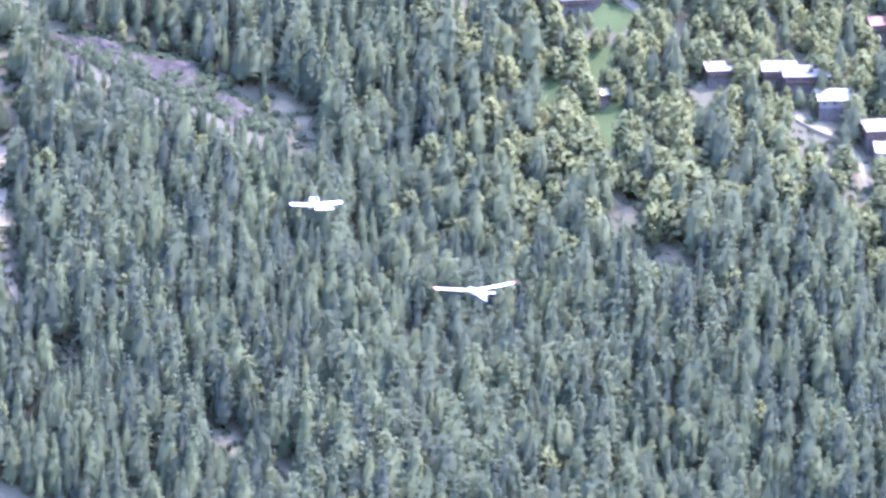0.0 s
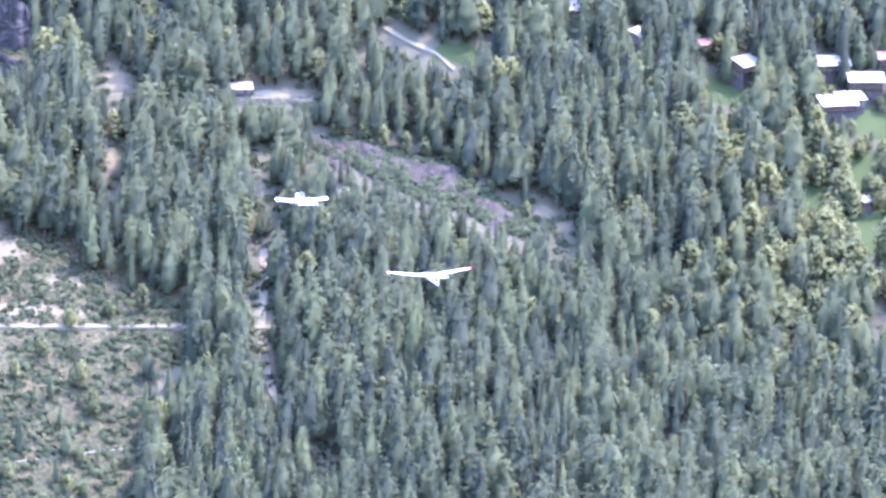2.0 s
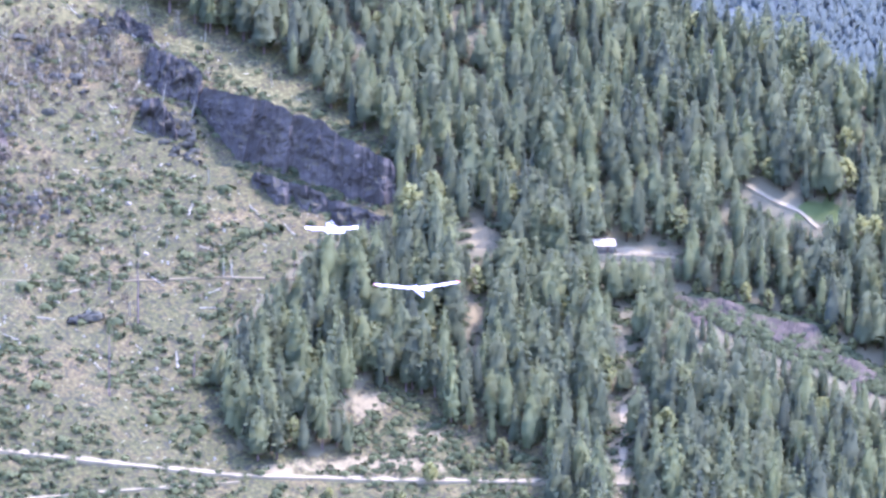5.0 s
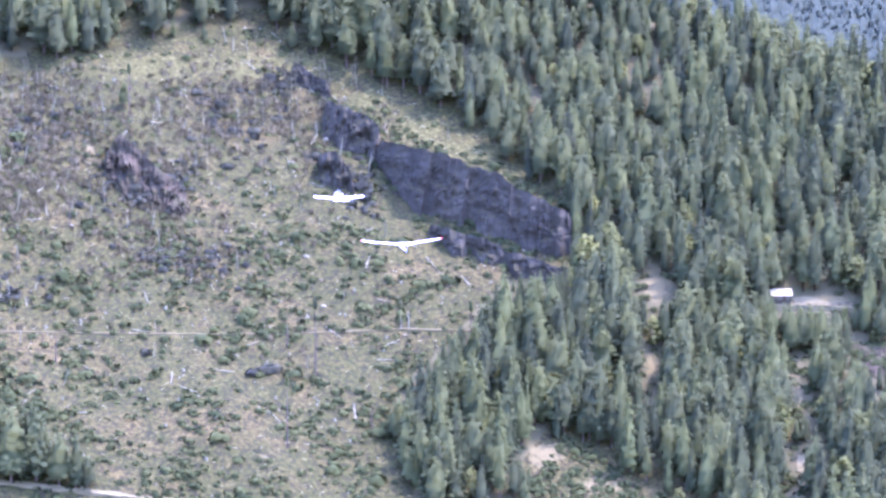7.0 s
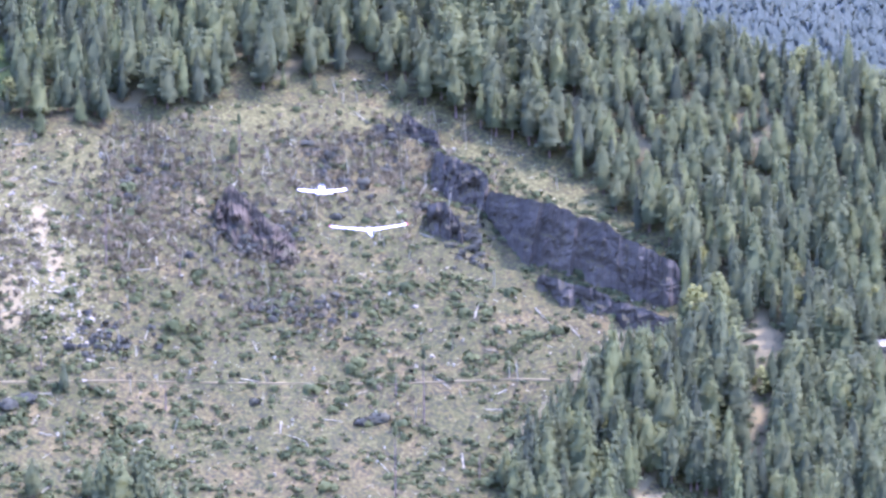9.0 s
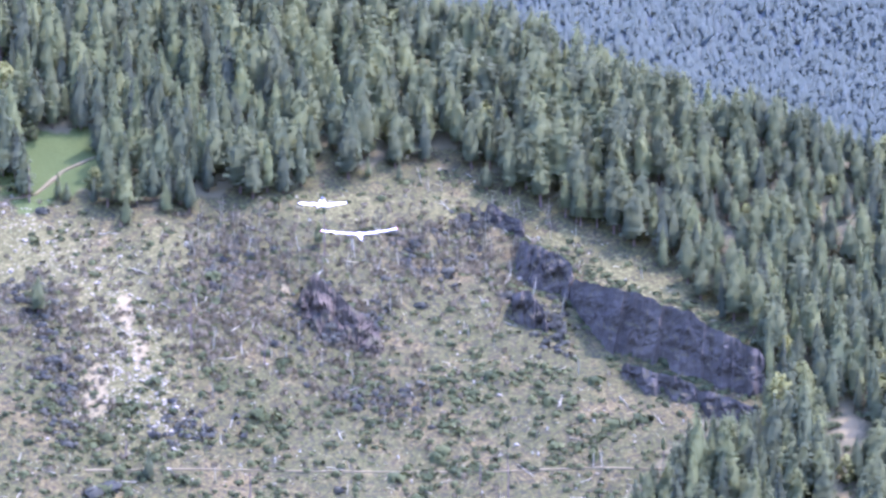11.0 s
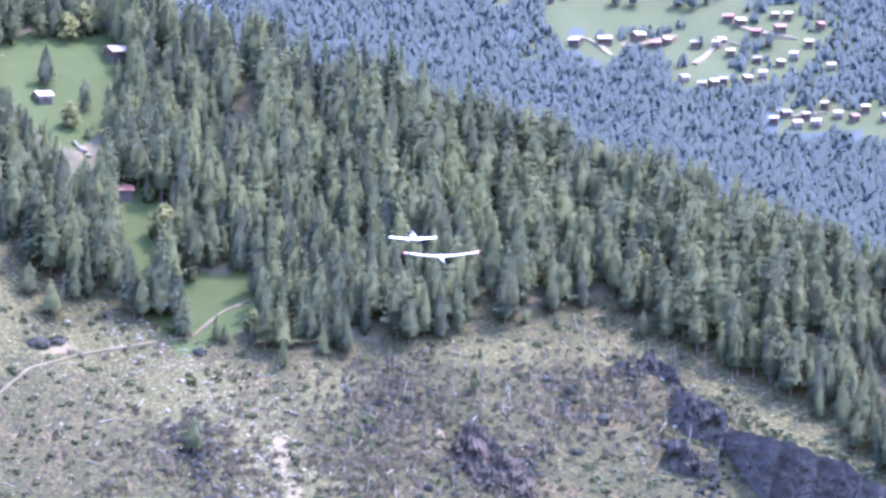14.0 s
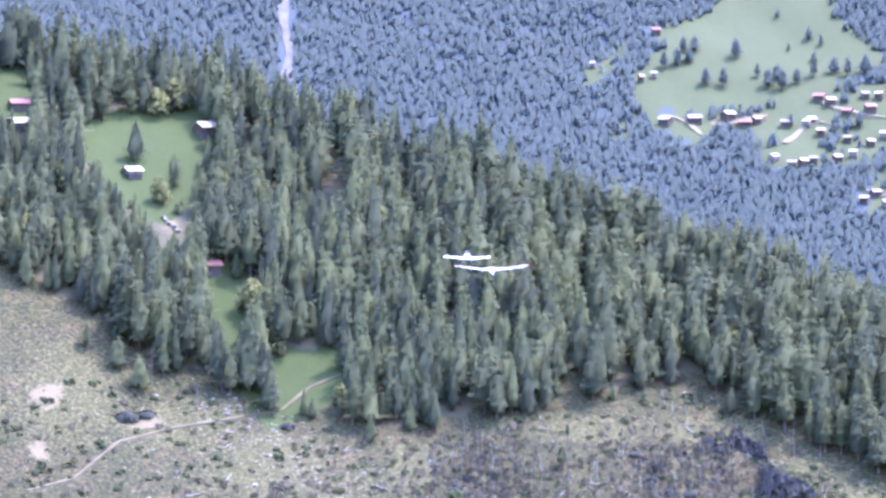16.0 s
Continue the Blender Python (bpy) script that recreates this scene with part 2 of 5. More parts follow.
PASTURES = [[(-122, 997), (-210, 956), (-186, 930), (-224, 916), (-257, 855), (-230, 821), (-160, 838), (-95, 850), (61, 856), (110, 880), (189, 909), (141, 943), (94, 977), (81, 1030), (-79, 1040)],
            [(-61, 814), (0, 832), (51, 837), (91, 827), (101, 802), (61, 787), (-29, 782)], [(-210, 800), (-130, 806), (-110, 790), (-150, 775)],
            [(10, 780), (60, 775), (75, 735), (-20, 730)], [(120, 840), (200, 840), (210, 800), (130, 795)],
            [(-359, 880), (-345, 890), (-290, 925), (-268, 950), (-260, 944), (-285, 912), (-335, 872)], [(-290, 790), (-275, 802), (-262, 796), (-272, 782)],
            [(280, 660), (330, 690), (420, 660), (420, 610), (330, 640)]]
GLADE = [(345, -480), (400, -418), (450, -440), (520, -490), (600, -525), (690, -555), (690, -580), (345, -575)]
OPEN = [CLEARING, GLADE, OUTCROP, [(1040, -60), (1100, -84), (1190, -128), (1180, -146), (1090, -104), (1040, -78)]] + MEADOWS + [[(u + math.copysign(13, u - np.mean([q[0] for q in p])), v) for u, v in p] for p in SOILS]


def soft_ovals(polys, u, v):
    """Bare patches fade out from their middles."""
    w = np.zeros(len(u))
    for p in polys:
        a = np.array(p)
        c, e = (a.max(0) + a.min(0)) / 2, (a.max(0) - a.min(0)) / 2
        w = np.maximum(w, np.clip(0.98 - 0.62 * np.hypot((u - c[0]) / e[0], (v - c[1]) / e[1]), 0, 1))
    return w


# ---------- helpers for building ----------
def part(name, bm, material, parent=None, label="", smooth=False):
    me = bpy.data.meshes.new(name)
    bm.to_mesh(me)
    bm.free()
    me.materials.append(material)
    if smooth:
        me.shade_smooth()
    ob = new(name, me)
    if parent:
        ob.parent = parent
    return tagged(ob, label)


def raw_mesh(name, verts, tris, mats, index=None, tint=None, normals=None):
    """A mesh from arrays of corners and triangles."""
    me = bpy.data.meshes.new(name)
    n, k = len(verts), len(tris)
    me.vertices.add(n)
    me.vertices.foreach_set("co", np.asarray(verts, np.float32).ravel())
    me.loops.add(k * 3)
    me.loops.foreach_set("vertex_index", np.asarray(tris, np.int32).ravel())
    me.polygons.add(k)
    me.polygons.foreach_set("loop_start", np.arange(k, dtype=np.int32) * 3)
    for m in mats:
        me.materials.append(m)
    if index is not None:
        me.polygons.foreach_set("material_index", np.asarray(index, np.int32))
    if tint is not None:
        me.attributes.new("tint", "FLOAT", "POINT").data.foreach_set("value", np.asarray(tint, np.float32))
    me.update(calc_edges=True)
    me.validate()
    if normals is not None:
        me.shade_smooth()
        me.normals_split_custom_set_from_vertices(np.asarray(normals, np.float32))
    return me


def box(bm, x0, y0, z0, x1, y1, z1):
    v = [bm.verts.new((x, y, z)) for x in (x0, x1) for y in (y0, y1) for z in (z0, z1)]
    for f in ((0, 1, 3, 2), (4, 6, 7, 5), (0, 4, 5, 1), (2, 3, 7, 6), (0, 2, 6, 4), (1, 5, 7, 3)):
        bm.faces.new([v[i] for i in f])
    return v


def tube(bm, points, radii, sides=8, caps=True):
    """A tapered tube along a line of points."""
    rings = []
    for i, (p, r) in enumerate(zip(points, radii)):
        d = Vector(points[min(i + 1, len(points) - 1)]) - Vector(points[max(i - 1, 0)])
        q = d.to_track_quat("Z", "Y")
        rings.append([bm.verts.new(Vector(p) + q @ Vector((r * math.cos(a), r * math.sin(a), 0)))
                      for a in (2 * math.pi * k / sides for k in range(sides))])
    for a, b in zip(rings, rings[1:]):
        for k in range(sides):
            bm.faces.new((a[k], a[(k + 1) % sides], b[(k + 1) % sides], b[k]))
    if caps:
        bm.faces.new(rings[0][::-1])
        bm.faces.new(rings[-1])
    return rings


# ---------- ground ----------
def build_ground():
    us = np.concatenate([np.linspace(-math.pi * ARC, -2700, 24)[:-1], np.arange(-2700, 3000, 14.0), np.linspace(3000, math.pi * ARC, 24)[1:]])
    rs = np.concatenate([np.array([0.01, 15, 40, 100, 250, 500, 800, 950, 1050]), np.arange(1100, 1900, 4.6), np.arange(1905, 2600, 45), np.arange(2600, 4000, 18),
                         np.arange(4020, 4980, 60)])
    az = us / ARC
    x, y = np.outer(rs, np.sin(az)), np.outer(rs, np.cos(az))
    z = height(x, y)
    n, c = len(rs), len(us)
    i = (np.arange(n - 1)[:, None] * c + np.arange(c - 1)[None, :]).ravel()
    tris = np.concatenate([np.stack([i, i + c + 1, i + 1], 1), np.stack([i, i + c, i + c + 1], 1)])
    me = raw_mesh("ground", np.stack([x, y, z], -1).reshape(-1, 3), tris, [GROUND])
    me.shade_smooth()
    u, v = bearings(x.ravel(), y.ravel(), z.ravel())
    near = np.hypot(x, y).ravel() < 2300
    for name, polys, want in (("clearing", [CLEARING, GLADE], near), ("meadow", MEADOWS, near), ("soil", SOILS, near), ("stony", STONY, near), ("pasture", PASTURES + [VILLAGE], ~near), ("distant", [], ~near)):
        w = np.zeros(len(u), bool)
        for p in polys:
            if name in ("meadow", "pasture"):
                c = np.mean(p, 0)
                p = [tuple(c + (np.array(q) - c) * (1 + 22 / (np.linalg.norm(np.array(q) - c) + 1))) for q in p]
            w |= inside(p, u, v)
            if name == "clearing":
                w |= inside(p, u - 16, v - 24) | inside(p, u + 16, v - 24) | inside(p, u, v - 14)
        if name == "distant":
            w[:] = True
        if name in ("soil", "stony"):
            w = soft_ovals(polys, u, v)
        me.attributes.new(name, "FLOAT", "POINT").data.foreach_set("value", (w * want).astype(np.float32))
    tagged(new("ground", me), "steep grassy mountainside with bare soil above a valley", "ground", kind="structure")


build_ground()


def strip(name, line, width, material, label, category, distant=False, lift=0.25):
    """A road or path laid on the ground along a line of bearings."""
    pts = []
    for (a, b), (c, d) in zip(line, line[1:]):
        k = max(2, int(math.hypot(c - a, d - b) / 14))
        pts += [spot(a + (c - a) * i / k, b + (d - b) * i / k, distant) for i in range(k)]
    pts.append(spot(*line[-1], distant))
    bm = bmesh.new()
    rows = []
    for i, p in enumerate(pts):
        d = (pts[min(i + 1, len(pts) - 1)] - pts[max(i - 1, 0)])
        side = Vector((-d.y, d.x, 0)).normalized()
        w = width * (0.5 + 0.12 * math.sin(i * 1.7) + 0.08 * math.sin(i * 0.6))
        row = []
        for s in (-1, -0.95, 0, 0.95, 1):
            q = p + side * w * s
            ground_z = float(height(q.x, q.y))
            z = (p.z + lift if abs(s) < 1 else min(ground_z, p.z) - 0.6)
            row.append(bm.verts.new((q.x, q.y, max(z, ground_z + 0.12) if abs(s) < 1 else z)))
        rows.append(row)
    for a, b in zip(rows, rows[1:]):
        for k in range(4):
            bm.faces.new((a[k], b[k], b[k + 1], a[k + 1]))
    bmesh.ops.recalc_face_normals(bm, faces=bm.faces)
    ob = part(name, bm, material)
    return tagged(ob, label, category, kind="structure")


strip("road", [(-900, -452), (-785, -464), (-690, -476), (-560, -492), (-445, -508), (-330, -524), (-87, -555), (135, -579), (409, -588), (684, -590), (836, -592), (1100, -600), (1500, -590)], 2.2, GRAVEL,
      "pale gravel forest road across the slope", "road")
strip("road", [(120, -838), (240, -832), (345, -826), (462, -812), (625, -798)], 1.1, GRAVEL, "pale gravel track below the forest road", "road")
strip("path", [(-280, -618), (-140, -607), (40, -596), (140, -590)], 1.2, GRAVEL, "grassy track branching off below the forest road", "path")
strip("path", [(-793, -220), (-592, -223), (-376, -232), (-88, -238), (120, -232), (290, -237)], 0.8, SOIL, "narrow dirt path over the cleared slope", "path")
strip("path", [(-1320, 130), (-1240, 150), (-1160, 215), (-1060, 240), (-960, 255), (-870, 270), (-820, 310), (-762, 335)], 1.4, SOIL,
      "narrow trodden path from the meadow", "path")
strip("yard", [(770, -190), (850, -190), (925, -196)], 5.0, GRAVEL, "sandy yard in front of the cabin", "yard")
strip("road", [(1044, -66), (1090, -92), (1140, -112), (1172, -140)], 2.1, GRAVEL, "pale gravel road among the firs", "road")
strip("road", [(2230, -375), (2270, -400), (2330, -425), (2370, -470), (2395, -530)], 4, GRAVEL, "pale village road", "road")
strip("road", [(1905, -165), (1930, -190), (1985, -215), (2010, -240)], 4, GRAVEL, "pale village lane beside the chalets", "road")
strip("scree_slide", [(-874, 1060), (-880, 985), (-866, 930), (-872, 885), (-868, 840)], 9, SCREE, "pale scree gully down the far mountainside", "scree", True, 1.5)
strip("road", [(-206, 812), (-180, 806), (-160, 797), (-138, 777)], 5, GRAVEL, "pale village road on the far slope", "road", True, 1.0)
strip("yard", [(-118, 792), (-80, 797), (-45, 806), (-28, 812)], 16, SOIL, "bare sandy yard among far village houses", "yard", True, 1.0)
strip("road", [(8, 762), (28, 775), (44, 793), (70, 800), (110, 790)], 6, GRAVEL, "pale village lane on the far slope", "road", True, 1.0)
strip("road", [(66, 842), (100, 824), (140, 814), (190, 806)], 6, GRAVEL, "pale lane between far red-roofed chalets", "road", True, 1.0)
strip("road", [(120, 690), (180, 668), (240, 676)], 5, GRAVEL, "pale lane through lower far village", "road", True, 1.0)
strip("track", [(829, -455), (829, -500), (826, -560), (820, -614), (830, -660), (841, -703), (858, -745)], 2.4, GRAVEL,
      "pale steep gravel track straight down through the forest", "track")

# ---------- rock faces ----------
def rock_face(top, foot, label, steps=60, rows=14, rough=2.0, seed=1.0, lean=0.14):
    """A cliff: a steep broken face from its foot to its brow, and a cap that runs back into the slope."""
    def along(line, s):
        d = [0.0]
        for (a, b), (c, e) in zip(line, line[1:]):
            d.append(d[-1] + math.hypot(c - a, e - b))
        s *= d[-1]
        return float(np.interp(s, d, [p[0] for p in line])), float(np.interp(s, d, [p[1] for p in line]))

    bm = bmesh.new()
    grid = []
    for i in range(steps + 1):
        s = i / steps
        tu, tv = along(top, s)
        fu, fv = along(foot, s)
        tv += 7 * noise.fractal(Vector((tu * 0.03, seed, 0.5)), 0.8, 2.0, 4) * min(1, 6 * s, 6 - 6 * s)
        fv += 12 * noise.fractal(Vector((fu * 0.03, seed, 7.5)), 0.8, 2.0, 4)
        low = min(1.0, (min(s * 2.2, 1 - s) * 9 + 0.02) ** 0.6)
        tu, tv = fu + (tu - fu) * low, fv + (tv - fv) * low
        foot_p, brow = spot(fu, fv), spot(tu, tv)
        rf = math.hypot(foot_p.x, foot_p.y)
        rt = math.hypot(brow.x, brow.y)
        col = []
        for k in range(rows + 4):
            h = min(1.0, k / rows)
            u, v = fu + (tu - fu) * h, fv + (tv - fv) * h
            step = 0.55 if lean < 0.5 else 0.16
            # ledges: the face steps back in layers
            r = rf + (rt - rf) * (0.04 + lean * ((1 - step) * h + step * math.floor(h * 5 + 0.9 * math.sin(s * 9 + seed)) / 5))
            n = 0.8 * noise.fractal(Vector((u * 0.035 + seed * 7, v * 0.05, seed)), 0.7, 2.3, 6) + 0.4 * noise.noise(Vector((u * 0.16, v * 0.035, seed)))
            n += 0.5 * abs(noise.noise(Vector((u * 0.16, v * 0.3, seed)))) - 0.6 * max(0, noise.noise(Vector((u * 0.10 + v * 0.05, 3.0, seed)))) 
            r += rough * n * (0.3 + min(h, 1 - h) * 2.4)
            if k > rows:
                q = (k - rows) / 3
                r += (rt - r) * q
                v -= 1.5 * q
            if k == 0:
                v -= 8
            end = min(s * 2, 1 - s) * 12
            if end < 1:
                full = spot(u, v)
                r = r + (math.hypot(full.x, full.y) + 0.6 - r) * (1 - end)
            a = u / ARC
            col.append(bm.verts.new((r * math.sin(a), r * math.cos(a), r * math.tan(DIP + v / ARC) - (1.2 if k == rows + 3 else 0))))
        grid.append(col)
    for a, b in zip(grid, grid[1:]):
        for k in range(len(a) - 1):
            bm.faces.new((a[k], b[k], b[k + 1], a[k + 1]))
    bmesh.ops.recalc_face_normals(bm, faces=bm.faces)
    for f in bm.faces:
        mid = f.calc_center_median()
        grown = f.normal.z > 0.5 if lean < 0.5 else noise.fractal(mid * 0.11, 0.7, 2.2, 4) > 0.1
        f.material_index = 1 if grown else 0
    ob = part("cliff", bm, ROCK if lean < 0.5 else SLAB)
    ob.data.materials.append(TURF)
    return tagged(ob, label, "cliff")


rock_face([(66, 108), (122, 94), (202, 74), (282, 44), (342, 9), (412, -25), (450, -55)],
          [(72, 52), (118, 0), (151, -36), (241, -60), (321, -90), (371, -112), (420, -105), (455, -75)],
          "dark shaded rock cliff along the edge of the clearing", 110, 22, 1.5, 1.0, 0.03)
rock_face([(-15, 176), (33, 159), (92, 125)], [(-22, 112), (32, 80), (78, 62)], "broken brown rock face below the grassy brow", 40, 12, 2.6, 2.0)
rock_face([(158, -42), (261, -72), (341, -104), (440, -135)], [(165, -76), (251, -110), (321, -140), (400, -160), (450, -150)],
          "low grey rock band under the cliff", 50, 8, 2.2, 3.0)
rock_face([(910, -262), (1001, -262), (1060, -290)], [(935, -306), (1000, -335), (1050, -355)], "bare purple-grey rock slab above the firs", 40, 12, 1.1, 4.0, 0.8)
rock_face([(1050, -288), (1081, -296), (1172, -314), (1190, -335)], [(1050, -350), (1095, -384), (1175, -402), (1200, -408)],
          "layered purple-grey rock slab between the firs", 44, 12, 1.1, 5.0, 0.8)
rock_face([(1180, -345), (1243, -372), (1318, -412)], [(1190, -402), (1242, -428), (1300, -442)], "low purple-grey rock rib among firs", 36, 9, 1.0, 6.0, 0.8)
rock_face([(1600, -470), (1660, -480), (1700, -500)], [(1605, -505), (1660, -520), (1700, -525)], "small broken rock face among firs", 26, 8, 1.8, 7.0)
rock_face([(-70, 245), (-40, 225), (0, 200)], [(-75, 215), (-40, 190), (0, 160)], "small dark rock step near the grassy top", 24, 8, 2.0, 8.0)
rock_face([(-412, 78), (-378, 126), (-333, 80), (-278, 34), (-250, -10)], [(-405, 38), (-369, 2), (-309, -24), (-250, -36)], "dark overgrown rock buttress in the hollow", 50, 12, 2.6, 9.0, 0.5)
rock_face([(-31, 78), (4, 82), (36, 42)], [(-26, 34), (10, 18), (39, 8)], "small brown rock knob on the slope", 26, 8, 2.4, 10.0, 0.1)


# ---------- trees ----------
def prototype_spruce(seed, tall=20.0, wide=3.3, whorls=26, bare=0.06, droop=0.8, blunt=1.0, size=1.0):
    """A conifer: whorls of drooping boughs, each of overlapping sprays of needles, round a closed inner crown and a tapered trunk."""
    rg = np.random.RandomState(seed)
    V, T = [], []
    lean = rg.uniform(-0.35, 0.35, 2)
    lobes = rg.uniform(0, 6.28, 3)

    def reach(h, a):
        lump = 1 + 0.13 * math.sin(h * 17 + lobes[0] + math.sin(a + lobes[1])) + 0.14 * math.sin(2 * a + lobes[2] + h * 6)
        return (wide * (1 - h) ** (0.85 / blunt) + 0.15) * lump * min(1, 0.55 + 3.0 * (h - bare))

    for i in range(whorls):
        h = bare + (1 - bare) * ((i + rg.uniform(0.1, 0.9)) / whorls) ** 0.95
        n = 7 if h < 0.55 else 5 if h < 0.85 else 4
        a0 = rg.uniform(0, 6.283)
        for k in range(n):
            a = a0 + 6.283 * (k + rg.uniform(-0.35, 0.35)) / n
            R = reach(h, a) * rg.uniform(0.75, 1.12)
            d, s = np.array([math.cos(a), math.sin(a), 0]), np.array([-math.sin(a), math.cos(a), 0])
            for f in (0.5, 0.74, 0.96):
                L = size * rg.uniform(0.85, 1.35) * (0.5 + 0.5 * R / wide)
                w = L * rg.uniform(0.42, 0.66)
                o = d * R * f + s * rg.uniform(-0.35, 0.35) * R * f + np.array([lean[0] * h, lean[1] * h, tall * h + 0.35 * R * (0.75 - f) * droop])
                tip = o + d * L * rg.uniform(0.1, 0.8) + s * rg.uniform(-0.6, 0.6) * L + np.array([0, 0, L * (0.35 - droop * rg.uniform(0.5, 1.6))])
                b = len(V)
                V += [o + s * w + [0, 0, rg.uniform(-0.15, 0.4)], o - s * w + [0, 0, rg.uniform(-0.15, 0.4)], tip]
                T.append((b, b + 1, b + 2))
    # inner crown
    rings, sides = [bare + 0.02, bare + 0.16, 0.45, 0.72], 7
    b = len(V)
    for h in rings:
        for k in range(sides):
            a = 6.283 * (k + rg.uniform(-0.25, 0.25)) / sides
            q = reach(h, a) * rg.uniform(0.5, 0.72)
            V.append(np.array([q * math.cos(a) + lean[0] * h, q * math.sin(a) + lean[1] * h, tall * h]))
    for i in range(len(rings) - 1):
        for k in range(sides):
            p, q = b + i * sides + k, b + i * sides + (k + 1) % sides
            T += [(p, q, q + sides), (p, q + sides, p + sides)]
    top = np.array([lean[0], lean[1], tall])
    V.append(top - [0, 0, tall * 0.06])
    T += [(b + 3 * sides + k, b + 3 * sides + (k + 1) % sides, len(V) - 1) for k in range(sides)]
    for k in range(4):
        a, b = 6.283 * k / 4, len(V)
        V += [top, top + [0.32 * math.cos(a), 0.32 * math.sin(a), -1.6], top + [0.32 * math.cos(a + 1.5), 0.32 * math.sin(a + 1.5), -1.6]]
        T.append((b, b + 1, b + 2))
    return np.array(V), np.array(T), trunk_arrays(tall * 0.95, 0.26, lean)


def trunk_arrays(tall, r, lean=(0, 0), sides=5):
    V, T = [], []
    for i, h in enumerate((-0.06, 0.5, 1.0)):
        for k in range(sides):
            a = 6.283 * k / sides
            q = r * (1 - 0.85 * max(h, 0))
            V.append((q * math.cos(a) + lean[0] * max(h, 0), q * math.sin(a) + lean[1] * max(h, 0), tall * h))
    for i in range(2):
        for k in range(sides):
            a, b = i * sides + k, i * sides + (k + 1) % sides
            T += [(a, b, b + sides), (a, b + sides, a + sides)]
    return np.array(V), np.array(T)


def prototype_round(seed, tall=14.0, wide=4.2, clumps=26, leaves=12, low=0.22, size=0.85):
    """A broad crown: limbs that carry clumps of small leaf sprays, with gaps between them."""
    rg = np.random.RandomState(seed)
    V, T = [], []
    tv, tt = trunk_arrays(tall * 0.75, 0.24)
    tv, tt = list(map(tuple, tv)), list(map(tuple, tt))
    for c in range(clumps):
        h = low + (1 - low) * (c + 0.5) / clumps
        swell = math.sin(math.pi * min(1, (h - low) / (1 - low) * 0.85 + 0.15)) ** 0.7
        a = c * 2.4 + rg.uniform(-0.4, 0.4)
        q = wide * swell * rg.uniform(0.45, 1.0)
        o = np.array([q * math.cos(a), q * math.sin(a), tall * h * 0.95])
        if c % 3 == 0:
            b = len(tv)
            root = np.array([0, 0, o[2] * 0.72])
            tv += [tuple(root + [0.12, 0, 0]), tuple(root + [-0.1, 0.1, 0]), tuple(root + [0, -0.12, 0]), tuple(o)]
            tt += [(b, b + 1, b + 3), (b + 1, b + 2, b + 3), (b + 2, b, b + 3)]
        for k in range(leaves):
            n = rg.normal(size=3)
            n /= np.linalg.norm(n)
            p = o + n * rg.uniform(0.5, 1.35) * size * 1.15
            s = np.cross(n, rg.normal(size=3))
            s /= np.linalg.norm(s)
            t = np.cross(n, s)
            w = size * rg.uniform(0.5, 0.95)
            b = len(V)
            V += [p + s * w * 1.2, p - s * w * 0.6 + t * w, p - s * w * 0.6 - t * w + n * 0.2]
            T += [(b, b + 1, b + 2)]
    return np.array(V), np.array(T), (np.array(tv), np.array(tt))


def crown_normals(v, up=0.75, mid=None):
    """Soft outward normals for foliage, as the light falls on a whole crown."""
    c = np.array([0, 0, v[:, 2].mean() if mid is None else mid])
    n = v - c
    n[:, 2] *= 0.35
    q = np.linalg.norm(n[:, :2], axis=1, keepdims=True).max()
    n = n / q + np.array([0, 0, up]) + 0.12 * np.sin(v[:, [1, 2, 0]] * 3.0)
    return n / (np.linalg.norm(n, axis=1, keepdims=True) + 1e-6)


def outward(v, t, n):
    """Wind each leaf so that it faces out of the crown."""
    g = np.cross(v[t[:, 1]] - v[t[:, 0]], v[t[:, 2]] - v[t[:, 0]])
    flip = (g * n[t].sum(1)).sum(1) < 0
    t = t.copy()
    t[flip] = t[flip][:, ::-1]
    return t


def finish(proto, up=0.75, mid=None):
    cv, ct, trunk = proto
    return cv, outward(cv, ct, crown_normals(cv, up, mid)), trunk


SPRUCES = [finish(prototype_spruce(s, 20, w, 17, b, d, k, 1.1)) for s, w, b, d, k in ((1, 4.6, 0.05, 0.9, 1.0), (2, 3.9, 0.08, 0.8, 0.9), (3, 5.0, 0.10, 0.8, 1.15), (4, 4.2, 0.05, 1.0, 1.05))]
PINES = [finish(prototype_spruce(s, 18, w, 15, b, 0.5, k, 1.25)) for s, w, b, k in ((5, 4.6, 0.14, 1.6), (6, 4.0, 0.20, 1.4), (7, 5.2, 0.12, 1.8))]
ROUNDS = [finish(prototype_round(s, t, w, 34, 9, 0.15, 1.1)) for s, t, w in ((8, 13, 4.2), (9, 11, 4.6), (10, 15, 4.0))]
KINDS = {"spruce": (SPRUCES, SPRUCE), "pine": (PINES, LARCH), "round": (ROUNDS, BROAD)}


